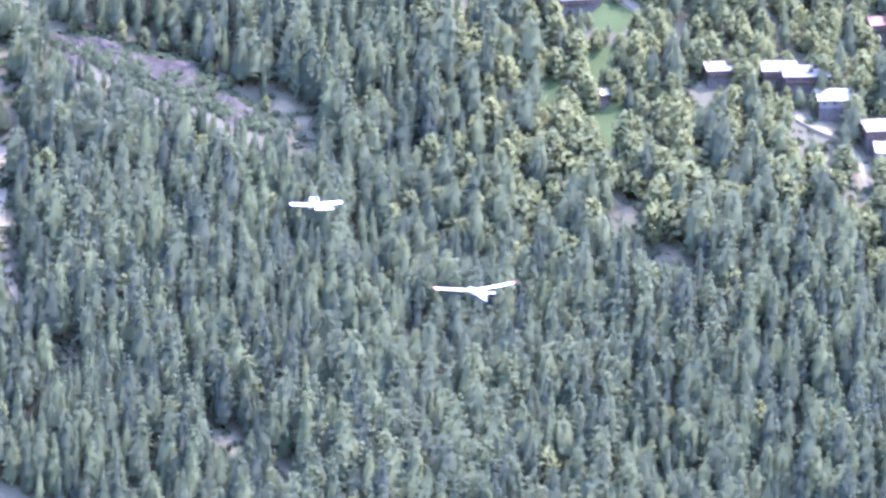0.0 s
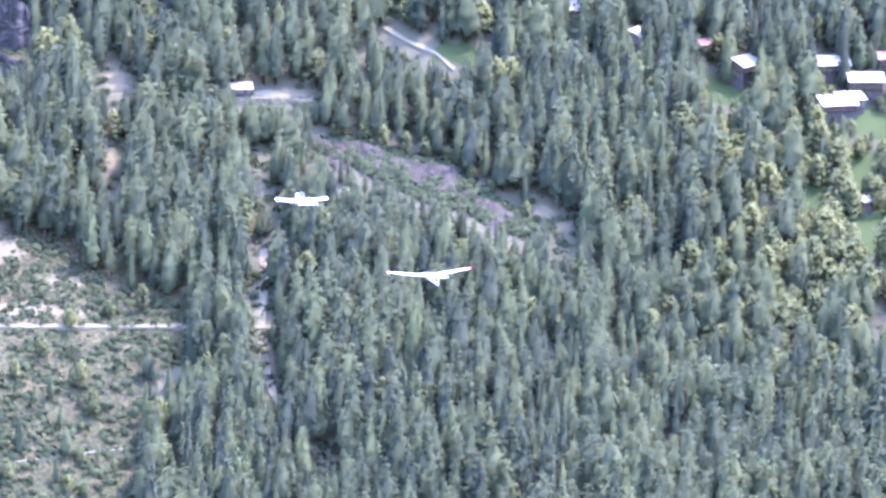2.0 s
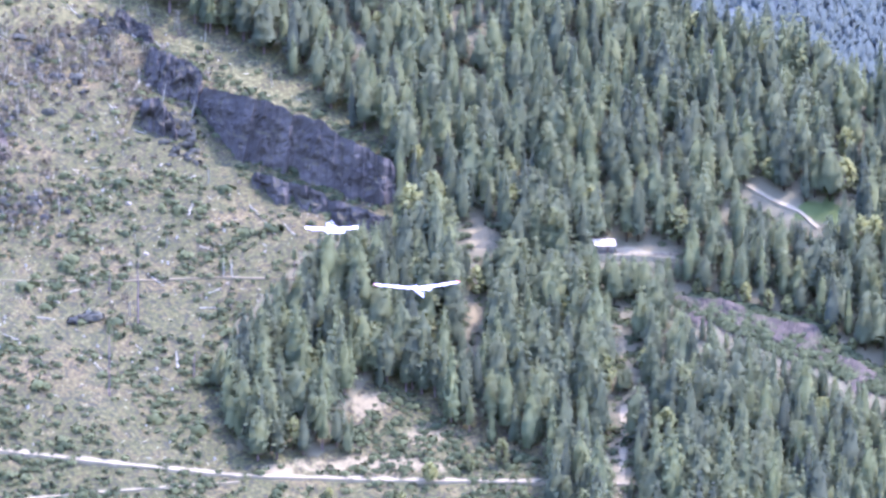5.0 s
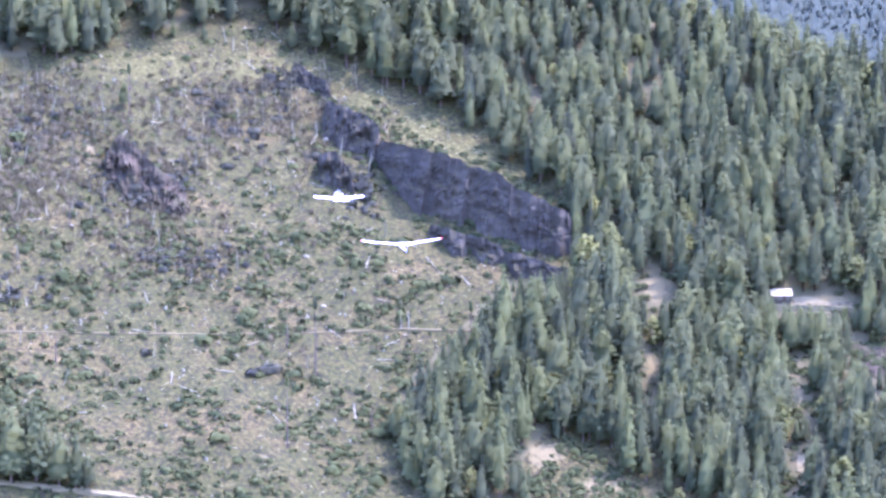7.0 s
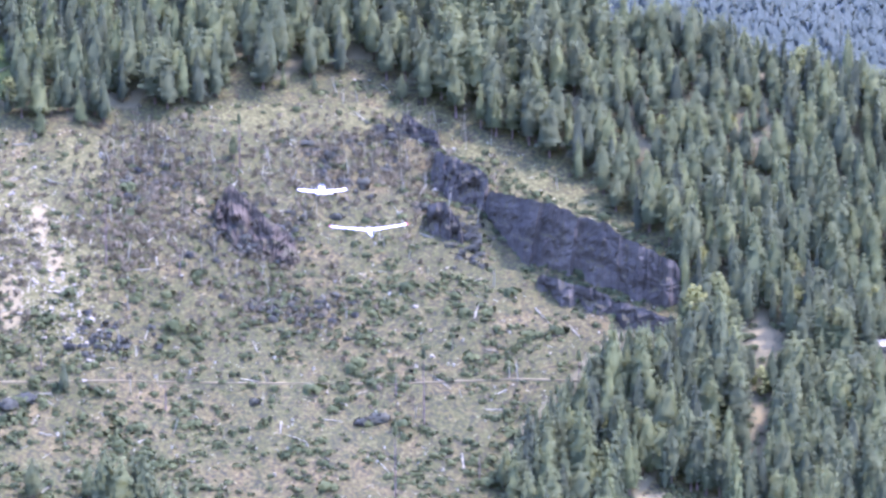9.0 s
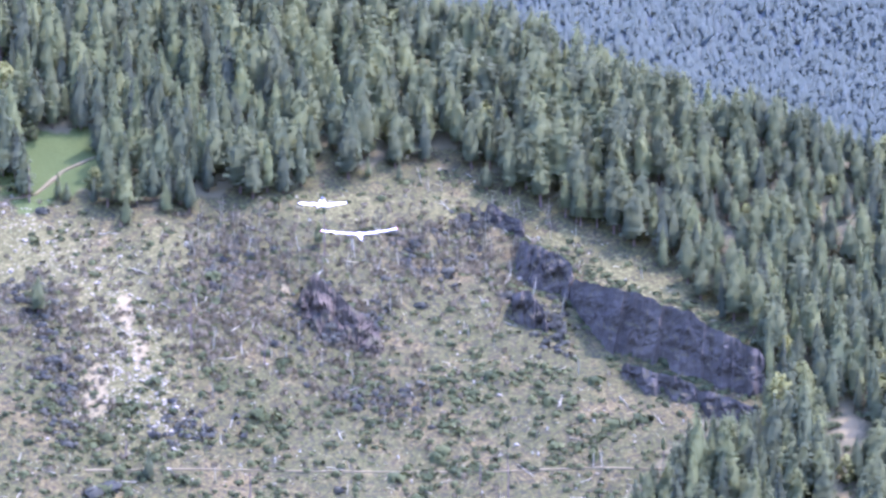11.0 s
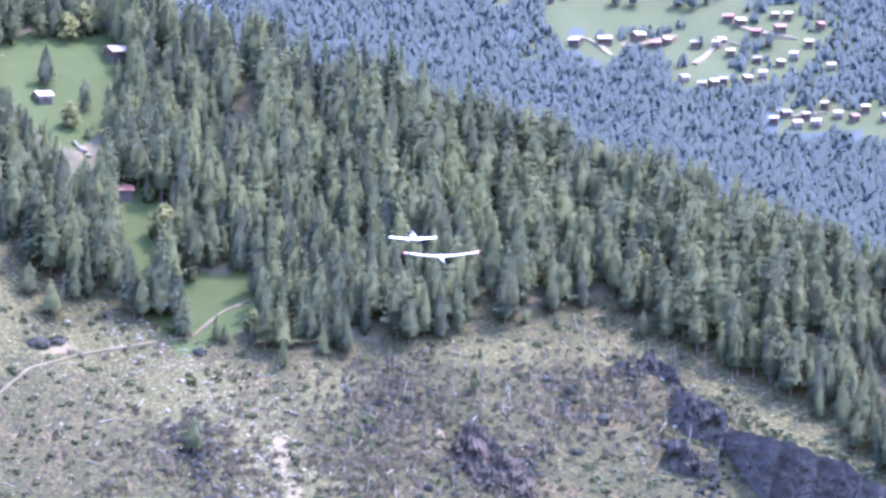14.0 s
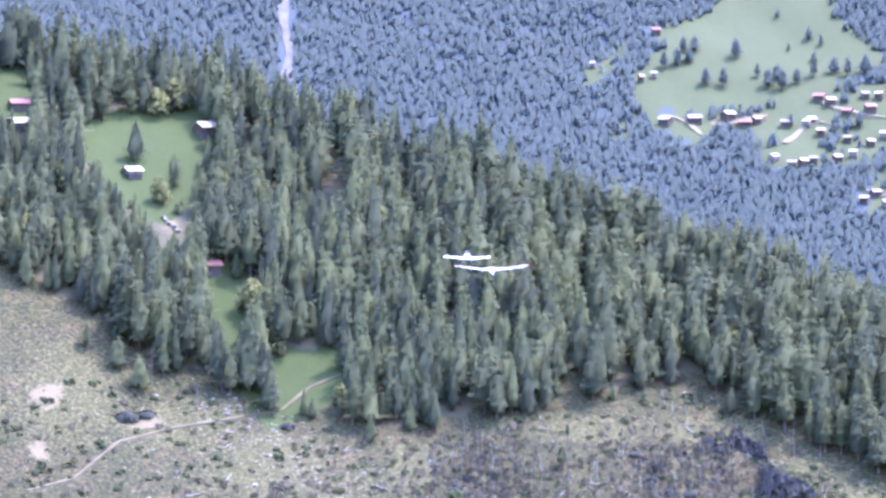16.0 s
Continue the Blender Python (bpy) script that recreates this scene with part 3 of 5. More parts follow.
def stuff(name, things, protos, leaf, label, category, trunk=True):
    """One joined mesh of many plants. things: rows of x, y, z, scale, turn, prototype, tint, widen."""
    VV, TT, MM, TI, NN = [], [], [], [], []
    base = 0
    things = np.array(things, float)
    for k, (cv, ct, (tv, tt)) in enumerate(protos):
        rows = things[things[:, 5] == k]
        if not len(rows):
            continue
        v, t = (np.concatenate([cv, tv]), np.concatenate([ct, tt + len(cv)])) if trunk else (cv, ct)
        c, s = np.cos(rows[:, 4])[:, None], np.sin(rows[:, 4])[:, None]
        sc, wd = rows[:, 3][:, None], (rows[:, 3] * rows[:, 7])[:, None]
        X = (v[:, 0] * c - v[:, 1] * s) * wd + rows[:, 0][:, None]
        Y = (v[:, 0] * s + v[:, 1] * c) * wd + rows[:, 1][:, None]
        Z = v[:, 2] * sc + rows[:, 2][:, None]
        n = len(rows)
        nv = np.concatenate([crown_normals(cv), crown_normals(tv, 0.1)]) if trunk else crown_normals(cv, 2.4) if name == "far_forest" else crown_normals(cv, 0.8, 0)
        NN.append(np.stack([nv[:, 0] * c - nv[:, 1] * s, nv[:, 0] * s + nv[:, 1] * c, nv[:, 2] + 0 * c], -1).reshape(-1, 3))
        VV.append(np.stack([X, Y, Z], -1).reshape(-1, 3))
        TT.append((t[None] + (np.arange(n) * len(v))[:, None, None]).reshape(-1, 3) + base)
        MM.append(np.tile(np.r_[np.zeros(len(ct), int), np.ones(len(t) - len(ct), int)], n))
        TI.append(np.repeat(rows[:, 6], len(v)))
        base += n * len(v)
    me = raw_mesh(name, np.concatenate(VV), np.concatenate(TT), [leaf, BARK], np.concatenate(MM), np.concatenate(TI), np.concatenate(NN))
    return tagged(new(name, me), label, category, kind="stuff")


def reserve(u, v, a, b, w):
    OPEN.append(oval(u, v + b * (1.4 if w > 9 else 0.6), a, b))


# chalets: bearing, width, depth, wall height, turn, kind, distant
CHALETS = [(1384, -52, 11, 9, 5.0, 20, 0), (1489, -92, 10, 8, 4.0, 70, 1), (1616, -108, 6, 6, 4.5, 30, 2), (1679, -140, 13, 10, 4.0, 60, 0),
           (1837, -138, 13, 9, 4.5, 10, 0), (1929, -128, 7, 7, 5.0, 30, 2), (1899, -170, 12, 9, 5.5, 10, 0), (1846, -205, 13, 10, 4.0, 25, 0), (1868, -196, 10, 8, 4.0, 30, 1),
           (2105, -325, 9, 8, 4.0, 20, 3), (2215, -325, 12, 9, 4.5, 10, 3), (2262, -335, 16, 10, 5.0, 12, 3), (2320, -372, 15, 10, 4.5, 15, 1),
           (2395, -240, 9, 8, 4.5, 20, 2), (2395, -425, 13, 10, 5.0, 25, 3), (2420, -460, 12, 9, 4.5, 10, 1), (1430, 75, 12, 9, 4.5, 20, 1)]
HUTS = [(-997, 520, 7.5, 6.0, 2.4, 15, 2), (-1003, 765, 8.5, 6.5, 3.0, 35, 4), (-1134, 690, 6.0, 5.0, 2.2, 30, 1), (-1330, 775, 9.0, 6.0, 2.5, 20, 1),
        (-1328, 812, 9.0, 5.0, 2.0, 10, 2), (1900, -372, 4.6, 4.6, 3.8, 45, 4), (787, -184, 8.5, 5.5, 2.5, 8, 1)]
for u, v, w, *_ in CHALETS + HUTS:
    reserve(u, v, w * 1.7, 9, w)


def open_share(u, v):
    hit = np.zeros(np.shape(u), bool)
    for p in OPEN:
        a = np.array(p)
        if a[:, 0].max() < np.min(u) or a[:, 0].min() > np.max(u):
            continue
        hit |= inside(p, u, v)
    return hit


def plant_forest():
    rg = np.random.RandomState(11)
    rows = {"spruce": [], "pine": [], "round": []}
    singles = []
    us, vs = np.meshgrid(np.arange(-1650, 2700, 29.0), np.arange(-1180, 1250, 20.0))
    us = us + rg.uniform(-15, 15, us.shape) + (np.arange(us.shape[0])[:, None] % 2) * 17
    vs = vs + rg.uniform(-9, 9, vs.shape)
    us, vs = us.ravel(), vs.ravel()
    # meet the slope along each bearing
    t = np.tan(DIP + vs / ARC)
    az = us / ARC
    r = 0.745 * (1500 + 250 * az) / (0.625 - t)
    for _ in range(4):
        x, y = r * np.sin(az), r * np.cos(az)
        r = r + (r * t - height(x, y)) / (0.625 - t) * 0.9
    crest = np.interp(us, CREST_U, CREST_V)
    keep = (vs < crest + 2) & (rg.uniform(size=len(us)) > 0.05)
    # a closed row of trees along the ridge
    cu = np.arange(-1640, 1700, 15.0)
    cu = cu + rg.uniform(-6, 6, len(cu))
    cv = np.interp(cu, CREST_U, CREST_V)
    cr = 0.745 * (1500 + 250 * cu / ARC) / (0.625 - np.tan(DIP + cv / ARC)) + rg.uniform(-10, 7, len(cu))
    us, vs, r, keep = np.concatenate([us, cu]), np.concatenate([vs, cv]), np.concatenate([r, cr]), np.concatenate([keep, np.ones(len(cu), bool)])
    az = us / ARC
    # only the stretch of slope that the valley looks on to
    low = np.interp(us, (-1650, -780, 0, 780, 1500, 2700), (-150, -250, -560, -1000, -1180, -1180)) - 60
    high = np.interp(us, (-1650, 200, 800, 1300, 2000, 2700), (1250, 620, 420, 330, 130, -60))
    keep &= (vs > low) & (vs < high)
    x, y = r * np.sin(az), r * np.cos(az)
    z = height(x, y)
    size = (0.58 + 0.55 * rg.uniform(size=len(us))) * (1 + 0.16 * np.sin(us / 170 + 2) * np.sin(vs / 140) + 0.10 * np.sin(us / 61 + vs / 47) * np.sin(vs / 53 - us / 90)) * (1 + 0.18 * np.clip((vs - 150) / 150, 0, 1) * np.clip((300 - us) / 200, 0, 1))
    reach = 20 * size * ARC / 1560
    keep &= ~open_share(us, vs)
    # saplings only, where a full-grown tree would hide the open ground above it
    room = np.ones(len(us))
    for share in (0.95, 0.82, 0.68, 0.55, 0.42, 0.3, 0.15):
        room = np.where(open_share(us, vs + reach * share), share - 0.1, room)
    keep &= room > 0.1
    size = size * room
    leafy_zone = np.clip((us - 1450) / 350, 0, 1) * np.clip((vs + 760) / 250, 0, 1) * (vs < -170) * 0.85 + 0.03
    pine_zone = 0.50 + 0.25 * np.sin(us / 260 + 1.0) * np.sin(vs / 190) + 0.25 * ((us > -500) & (us < 1000) & (vs > 150)) - 0.12 * (us < -500)
    pick = rg.uniform(size=len(us))
    for i in np.where(keep)[0]:
        kind = "round" if pick[i] < leafy_zone[i] else "pine" if pick[i] < leafy_zone[i] + pine_zone[i] else "spruce"
        k = rg.randint(len(KINDS[kind][0]))
        row = (x[i], y[i], z[i] - 0.2, size[i] * (1.15 if kind == "spruce" else 1.1 if kind == "pine" else 0.95), rg.uniform(0, 6.28), k, rg.uniform(), rg.uniform(0.95, 1.5) if kind == "pine" else rg.uniform(0.85, 1.25))
        on_edge = -1000 < us[i] < 560 and kind != "round" and open_share(np.array([us[i]]), np.array([vs[i] - 30]))[0]
        if on_edge and len(singles) < 230:
            singles.append((kind, row))
        else:
            rows[kind].append(row)
    stuff("spruce_forest", rows["spruce"], SPRUCES, SPRUCE, "dense dark green spruce forest on the mountainside", "forest")
    stuff("pine_forest", rows["pine"], PINES, LARCH, "grey-green pines and larches mixed among the spruces", "forest")
    stuff("leafy_wood", rows["round"], ROUNDS, BROAD, "bright green leafy trees round the hillside village", "forest")
    return singles


TREE_MASTERS = {}


def tree(kind, k, row, label, group):
    """One tree as a thing of its own: trunk and crown under an empty at its foot."""
    x, y, z, s, turn, _, _, wd = row
    key = (kind, k)
    if key not in TREE_MASTERS:
        cv, ct, (tv, tt) = KINDS[kind][0][k]
        TREE_MASTERS[key] = (raw_mesh("crown", cv, ct, [KINDS[kind][1]], normals=crown_normals(cv)), raw_mesh("trunk", tv, tt, [BARK]))
    top = new({"spruce": "spruce_tree", "pine": "pine_tree", "round": "leafy_tree"}[kind])
    top.empty_display_size = 0.5
    for name, me in zip(("crown", "trunk"), TREE_MASTERS[key]):
        new(name, me).parent = top
    top.matrix_basis = pose(x, y, z, 0, 0, math.degrees(turn)) @ Matrix.Diagonal((s * wd, s * wd, s, 1))
    return tagged(top, label, "tree", group)


for kind, row in plant_forest():
    tree(kind, int(row[5]), row, {"spruce": "tall dark green spruce at the forest edge", "pine": "grey-green pine at the forest edge"}[kind], "trees at the forest edge")

# lone trees in the meadows and on the cleared slope: bearing, height factor, kind
for u, v, s, kind in ((-1128, 715, 0.85, "spruce"), (-1085, 640, 0.95, "round"), (-1060, 670, 0.75, "pine"), (-950, 505, 0.65, "spruce"), (-1240, 770, 0.9, "spruce"),
                      (-1190, 790, 1.0, "pine"), (-1090, 795, 1.05, "round"), (-1060, 800, 1.0, "round"), (-1140, 800, 1.0, "pine"), (-905, 300, 1.0, "spruce"),
                      (-890, 265, 1.15, "spruce"), (-945, 325, 0.8, "spruce"), (-830, 262, 0.5, "spruce"), (-815, 255, 0.4, "spruce"), (-1005, 345, 0.9, "pine"),
                      (-960, 300, 0.9, "pine"), (-1080, 335, 0.95, "spruce"), (-710, 215, 0.55, "spruce"), (-640, 235, 0.6, "spruce"), (-600, 240, 0.45, "spruce"),
                      (-370, 165, 0.55, "pine"), (-380, 295, 0.5, "spruce"), (-280, 288, 0.42, "spruce"), (-225, 285, 0.32, "spruce"), (-70, 262, 0.6, "pine"),
                      (-610, -478, 1.35, "spruce"), (-585, -488, 1.4, "pine"), (-560, -478, 1.15, "spruce"), (-540, -485, 1.3, "spruce"), (-500, -495, 1.0, "pine"), (-470, -500, 0.95, "spruce"),
                      (-740, -430, 0.8, "pine"), (-640, -430, 0.7, "spruce"), (-525, -470, 0.8, "spruce"), (-450, -500, 0.6, "pine"), (-870, 60, 0.75, "pine"),
                      (-680, -235, 0.5, "spruce"), (480, -590, 0.6, "round"), (550, -570, 0.5, "round"), (610, -560, 0.6, "round"), (430, -640, 0.5, "round"),
                      (380, -675, 0.45, "round"), (500, -680, 0.5, "round"), (120, -640, 0.4, "round"), (300, -620, 0.35, "round"), (1950, -385, 0.5, "spruce"),
                      (1970, -350, 0.7, "round"), (-1215, 380, 0.6, "pine"), (-1160, 345, 0.7, "pine"), (-1120, 305, 0.8, "pine"),
                      (1010, -262, 0.55, "round"), (1045, -272, 0.5, "round"), (1085, -285, 0.5, "round"), (1120, -292, 0.55, "round"), (1160, -305, 0.5, "round"),
                      (960, -258, 0.45, "round"), (1200, -330, 0.4, "round"), (1235, -352, 0.4, "round"), (1300, -395, 0.4, "round"), (462, -62, 0.5, "round"),
                      (440, -150, 0.5, "round"), (455, -110, 0.45, "round"), (1600, -455, 0.5, "round"), (1650, -470, 0.45, "round"), (1700, -560, 0.6, "round")):
    p = spot(u, v)
    k = abs(int(u * 7 + v)) % 3
    tree(kind, k, (p.x, p.y, p.z - 0.2, s, u * 0.37, k, 0, 1.0 if kind == "round" else 1.4), {"spruce": "lone dark spruce on open ground", "pine": "lone grey-green pine on open ground",
                                                                "round": "small bright green leafy tree on open ground"}[kind], "lone trees")


def tall_thin_tree(u, v, tall, tuft):
    """A spared trunk: bare for most of its height, with short stubs and a thin tuft near the top."""
    p = spot(u, v)
    top = new("spared_tree")
    top.location = p
    bm = bmesh.new()
    tube(bm, [(0, 0, -0.8), (0.1, 0, tall * 0.5), (0.25, 0.1, tall)], [0.26, 0.2, 0.07], 7)
    part("trunk", bm, BARK, top)
    rg = random.Random(int(u * 3 + v))
    for i in range(9):
        bm = bmesh.new()
        z, a, l = tall * rg.uniform(0.25, 0.98), rg.uniform(0, 6.28), rg.uniform(0.4, 1.3)
        tube(bm, [(0.1, 0, z), (l * math.cos(a), l * math.sin(a), z + rg.uniform(-0.2, 0.4))], [0.06, 0.02], 4)
        part("branch", bm, BARK, top)
    if tuft:
        cv, ct, _ = PINES[0]
        ob = new("crown", raw_mesh("crown", cv * np.array([0.33, 0.33, 0.30]) + np.array([0.15, 0.05, tall - 5.2]), ct, [LARCH]))
        ob.parent = top
    return tagged(top, "thin bare-trunked pine spared on the clearing" if tuft else "dead bare grey snag standing on the clearing", "tree", "spared trees")


for u, v, t, f in ((-91, -437, 25, 1), (-38, -311, 27, 1), (-88, -260, 8, 0), (-600, -15, 21, 0), (-881, 256, 15, 0), (-360, 150, 20, 1), (-1100, 330, 12, 0),
                   (-470, -40, 9, 0), (200, -300, 12, 1), (60, -410, 9, 0), (-975, 300, 14, 1), (-500, -280, 9, 0), (240, -250, 14, 1), (-1020, 270, 10, 0), (-720, -200, 8, 0)):
    tall_thin_tree(u, v, t, f)


# ---------- far woods ----------
def far_proto(seed, wide, sides=3):
    """A distant conifer: an uneven closed cone of bunched boughs."""
    rg = np.random.RandomState(seed)
    V, T = [], []
    for h, q in ((0.0, 0.85), (0.35, 1.05), (0.72, 0.62)):
        for k in range(sides):
            a = 6.283 * (k + rg.uniform(-0.3, 0.3)) / sides
            r = wide * q * rg.uniform(0.6, 1.35)
            V.append((r * math.cos(a), r * math.sin(a), 20 * h + rg.uniform(-2.2, 2.2) * (h > 0)))
    V.append((rg.uniform(-0.4, 0.4), rg.uniform(-0.4, 0.4), 19))
    for i in range(2):
        for k in range(sides):
            a, b = i * sides + k, i * sides + (k + 1) % sides
            T += [(a, b, b + sides), (a, b + sides, a + sides)]
    T += [(2 * sides + k, 2 * sides + (k + 1) % sides, 3 * sides) for k in range(sides)]
    return finish((np.array(V), np.array(T), trunk_arrays(3, 0.3, sides=3)))


def plant_far():
    rg = np.random.RandomState(5)
    protos = [far_proto(30 + i, w) for i, w in enumerate((3.4, 4.2, 2.8))]
    us, vs = np.meshgrid(np.arange(-1450, 1500, 8.0), np.arange(60, 1130, 6.4))
    us, vs = (us + rg.uniform(-11, 11, us.shape)).ravel(), (vs + rg.uniform(-9, 9, vs.shape)).ravel()
    crest = np.interp(us, CREST_U, CREST_V)
    keep = (vs > crest - 15) & (vs < np.interp(us, (-1450, -800, 200, 500, 1500), (1130, 1090, 1090, 800, 420)))
    for p in PASTURES:
        for up in (0, 22):
            keep &= ~inside(p, us, vs + up)
    for u, v, w, *_ in FAR_CHALETS:
        keep &= ~((abs(us - u) < w * 1.1) & (vs > v - 26) & (vs < v + 6))
    keep &= ~(inside(VILLAGE, us, vs) & (rg.uniform(size=len(us)) < 0.35))
    keep &= ~((abs(us + 873) < 12) & (vs > 820))
    us, vs = us[keep], vs[keep]
    rows = []
    for u, v in zip(us, vs):
        az, t = u / ARC, math.tan(DIP + v / ARC)
        r = 1840 / (0.5 - t)
        x, y = r * math.sin(az), r * math.cos(az)
        rows.append((x, y, float(height(x, y)) - 0.5, rg.uniform(0.36, 0.58), rg.uniform(0, 6.28), rg.randint(3), rg.uniform() * 0.6 + 0.4 * (0.5 + 0.5 * math.sin(u / 90 + v / 60)), rg.uniform(1.5, 2.2)))
    stuff("far_forest", rows, protos, FARLEAF, "conifer forest on the far mountainside with haze-blue tinted needles", "forest", False)


FAR_CHALETS = [(-201, 805, 22, 0), (-150, 806, 26, 3), (-91, 812, 24, 0), (-60, 800, 20, 2), (-41, 805, 15, 0), (10, 798, 16, 3), (55, 805, 17, 0), (69, 845, 20, 2),
               (89, 837, 18, 0), (119, 820, 18, 2), (159, 826, 20, 2), (175, 848, 14, 0), (150, 850, 14, 3), (49, 800, 15, 1), (72, 783, 14, 0), (-10, 739, 17, 1),
               (22, 727, 15, 3), (42, 729, 16, 0), (60, 735, 15, 3), (102, 737, 16, 0), (130, 745, 14, 1), (170, 676, 17, 3), (150, 664, 15, 0), (190, 656, 16, 1),
               (225, 660, 18, 1), (205, 672, 14, 3), (240, 690, 14, 0), (262, 675, 14, 1), (290, 668, 16, 2), (310, 684, 14, 0), (345, 670, 15, 1), (380, 690, 15, 3),
               (410, 668, 15, 0), (120, 772, 14, 3), (160, 765, 14, 0), (185, 778, 15, 1), (-494, 712, 20, 2), (-482, 716, 14, 0), (-219, 962, 16, 2), (-330, 905, 10, 1),
               (210, 800, 14, 0), (230, 830, 15, 2), (250, 760, 15, 1), (-245, 880, 10, 0), (-222, 885, 9, 1)]
plant_far()
for i, (u, v, s) in enumerate(((-77, 913, 0.9), (-40, 880, 0.6), (-5, 875, 0.7), (30, 868, 0.7), (60, 880, 0.8), (95, 885, 0.8), (50, 945, 0.6), (72, 935, 0.5), (60, 905, 0.5),
                               (-130, 865, 0.8), (-100, 862, 0.9), (-20, 862, 0.8), (5, 858, 0.9), (120, 880, 0.9), (150, 885, 0.9), (-5, 985, 0.4), (15, 925, 0.4),
                               (-160, 905, 0.7), (-180, 900, 0.8), (-205, 895, 0.8), (-150, 925, 0.7), (-170, 925, 0.7), (20, 790, 0.6), (95, 775, 0.6), (140, 790, 0.7))):
    p = spot(u, v, True)
    top = new("spruce_tree")
    for name, me in (("crown", "far"), ("trunk", "far")):
        key = ("far", i % 3, name)
        if key not in TREE_MASTERS:
            cv, ct, (tv, tt) = PINES[i % 3]
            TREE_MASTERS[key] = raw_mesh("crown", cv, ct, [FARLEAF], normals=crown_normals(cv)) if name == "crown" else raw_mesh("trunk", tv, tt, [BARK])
        new(name, TREE_MASTERS[key]).parent = top
    top.matrix_basis = pose(p.x, p.y, p.z - 0.3, 0, 0, i * 40) @ Matrix.Diagonal((s * 1.9, s * 1.9, s * 1.15, 1))
    tagged(top, "dark haze-tinted tree in the far pasture", "tree", "trees in the far pasture")


# ---------- houses ----------
ROOFS = (ROOF_PALE, ROOF_PALE, ROOF_RED, ROOF_SLATE, ROOF_PALE)
ROOF_WORDS = ("dark timber chalet with a pale metal roof", "white-walled house under a pale roof", "timber chalet with a red tiled roof",
              "timber chalet with a grey slate roof", "small dark timber cabin with a pale roof")


def chalet(u, v, w, d, h, turn, kind, distant=False, name="chalet", where="among trees"):
    """Walls with a stone base, gable, overhanging two-sided roof, windows with frames, a door, a balcony and a chimney."""
    p = spot(u, v, distant)
    top = new(name)
    heading = -math.degrees(u / ARC) + turn
    top.matrix_basis = pose(p.x, p.y, p.z, 0, 0, heading)
    W, Dp, sink, rise = w / 2, d / 2, d * 0.45 + 1.2, d * 0.27
    wall = PLASTER if kind == 1 else TIMBER
    small = name != "chalet"
    bm = bmesh.new()
    box(bm, -W, -Dp, -sink, W, Dp, h * 0.3)
    part("stone_base", bm, STONEWALL, top)
    bm = bmesh.new()
    x = W - 0.05
    a = [bm.verts.new(q) for q in ((-x, -Dp + 0.05, h * 0.3), (-x, Dp - 0.05, h * 0.3), (-x, Dp - 0.05, h), (-x, 0, h + rise), (-x, -Dp + 0.05, h))]
    b = [bm.verts.new((x, q.co.y, q.co.z)) for q in a]
    bm.faces.new(a[::-1])
    bm.faces.new(b)
    for i in range(5):
        bm.faces.new((a[i], a[(i + 1) % 5], b[(i + 1) % 5], b[i]))
    part("wall_body", bm, wall, top)
    over, eave = 0.7, 0.8
    for side in (-1, 1):
        bm = bmesh.new()
        k = rise / Dp
        y1, z1 = side * (Dp + eave), h - eave * k
        v8 = box(bm, -W - over, 0, 0, W + over, 1, 0.22)
        for q in v8:
            s = q.co.y
            q.co = (q.co.x, s * y1, h + rise + (z1 - h - rise) * s + q.co.z + 0.02)
        bmesh.ops.recalc_face_normals(bm, faces=bm.faces)
        part("roof_slope", bm, ROOFS[kind], top)
    bm = bmesh.new()
    box(bm, W * 0.35 - 0.4, Dp * 0.25 - 0.4, h + rise * 0.4, W * 0.35 + 0.4, Dp * 0.25 + 0.4, h + rise + 0.9)
    part("chimney", bm, STONEWALL, top)
    count = max(1, int(w / 3.2))
    for row in range(1 if small or h < 4 else 2):
        z0 = h * 0.42 if (small or h < 4) else (h * 0.08, h * 0.58)[row]
        for i in range(count):
            cx = -W + w * (i + 0.5) / count
            if row == 0 and i == count - 1:
                bm = bmesh.new()
                box(bm, cx - 0.5, -Dp - 0.06, -0.1, cx + 0.5, -Dp + 0.03, min(2.0, h * 0.8))
                part("door", bm, TIMBER if wall is PLASTER else STONEWALL, top)
                continue
            bm = bmesh.new()
            for q in ((-0.6, -0.6, 0, 1.1), (0.5, 0.6, 0, 1.1), (-0.5, 0.5, 0, 0.1), (-0.5, 0.5, 1.0, 1.1)):
                box(bm, cx + q[0] if q[0] > -0.6 else cx - 0.6, -Dp - 0.06, z0 + q[2], cx + (q[1] if q[1] > -0.6 else -0.5), -Dp + 0.02, z0 + q[3])
            win = part("window", bm, PLASTER, top)
            bm = bmesh.new()
            box(bm, cx - 0.5, -Dp - 0.02, z0 + 0.1, cx + 0.5, -Dp + 0.04, z0 + 1.0)
            part("pane", bm, GLASS, win)
    if not small and kind != 1:
        bm = bmesh.new()
        box(bm, -W, -Dp - 1.2, h * 0.5, W, -Dp, h * 0.5 + 0.15)
        bal = part("balcony", bm, TIMBER, top)
        bm = bmesh.new()
        box(bm, -W, -Dp - 1.2, h * 0.5 + 0.85, W, -Dp - 1.12, h * 0.5 + 0.97)
        for i in range(int(w / 0.6) + 1):
            cx = -W + 0.06 + i * (w - 0.12) / int(w / 0.6)
            box(bm, cx - 0.05, -Dp - 1.19, h * 0.5 + 0.15, cx + 0.05, -Dp - 1.13, h * 0.5 + 0.85)
        part("railing", bm, TIMBER, bal)
    return tagged(top, ROOF_WORDS[kind] + " " + where, "house" if not small else "cabin", "village houses" if not small else "")


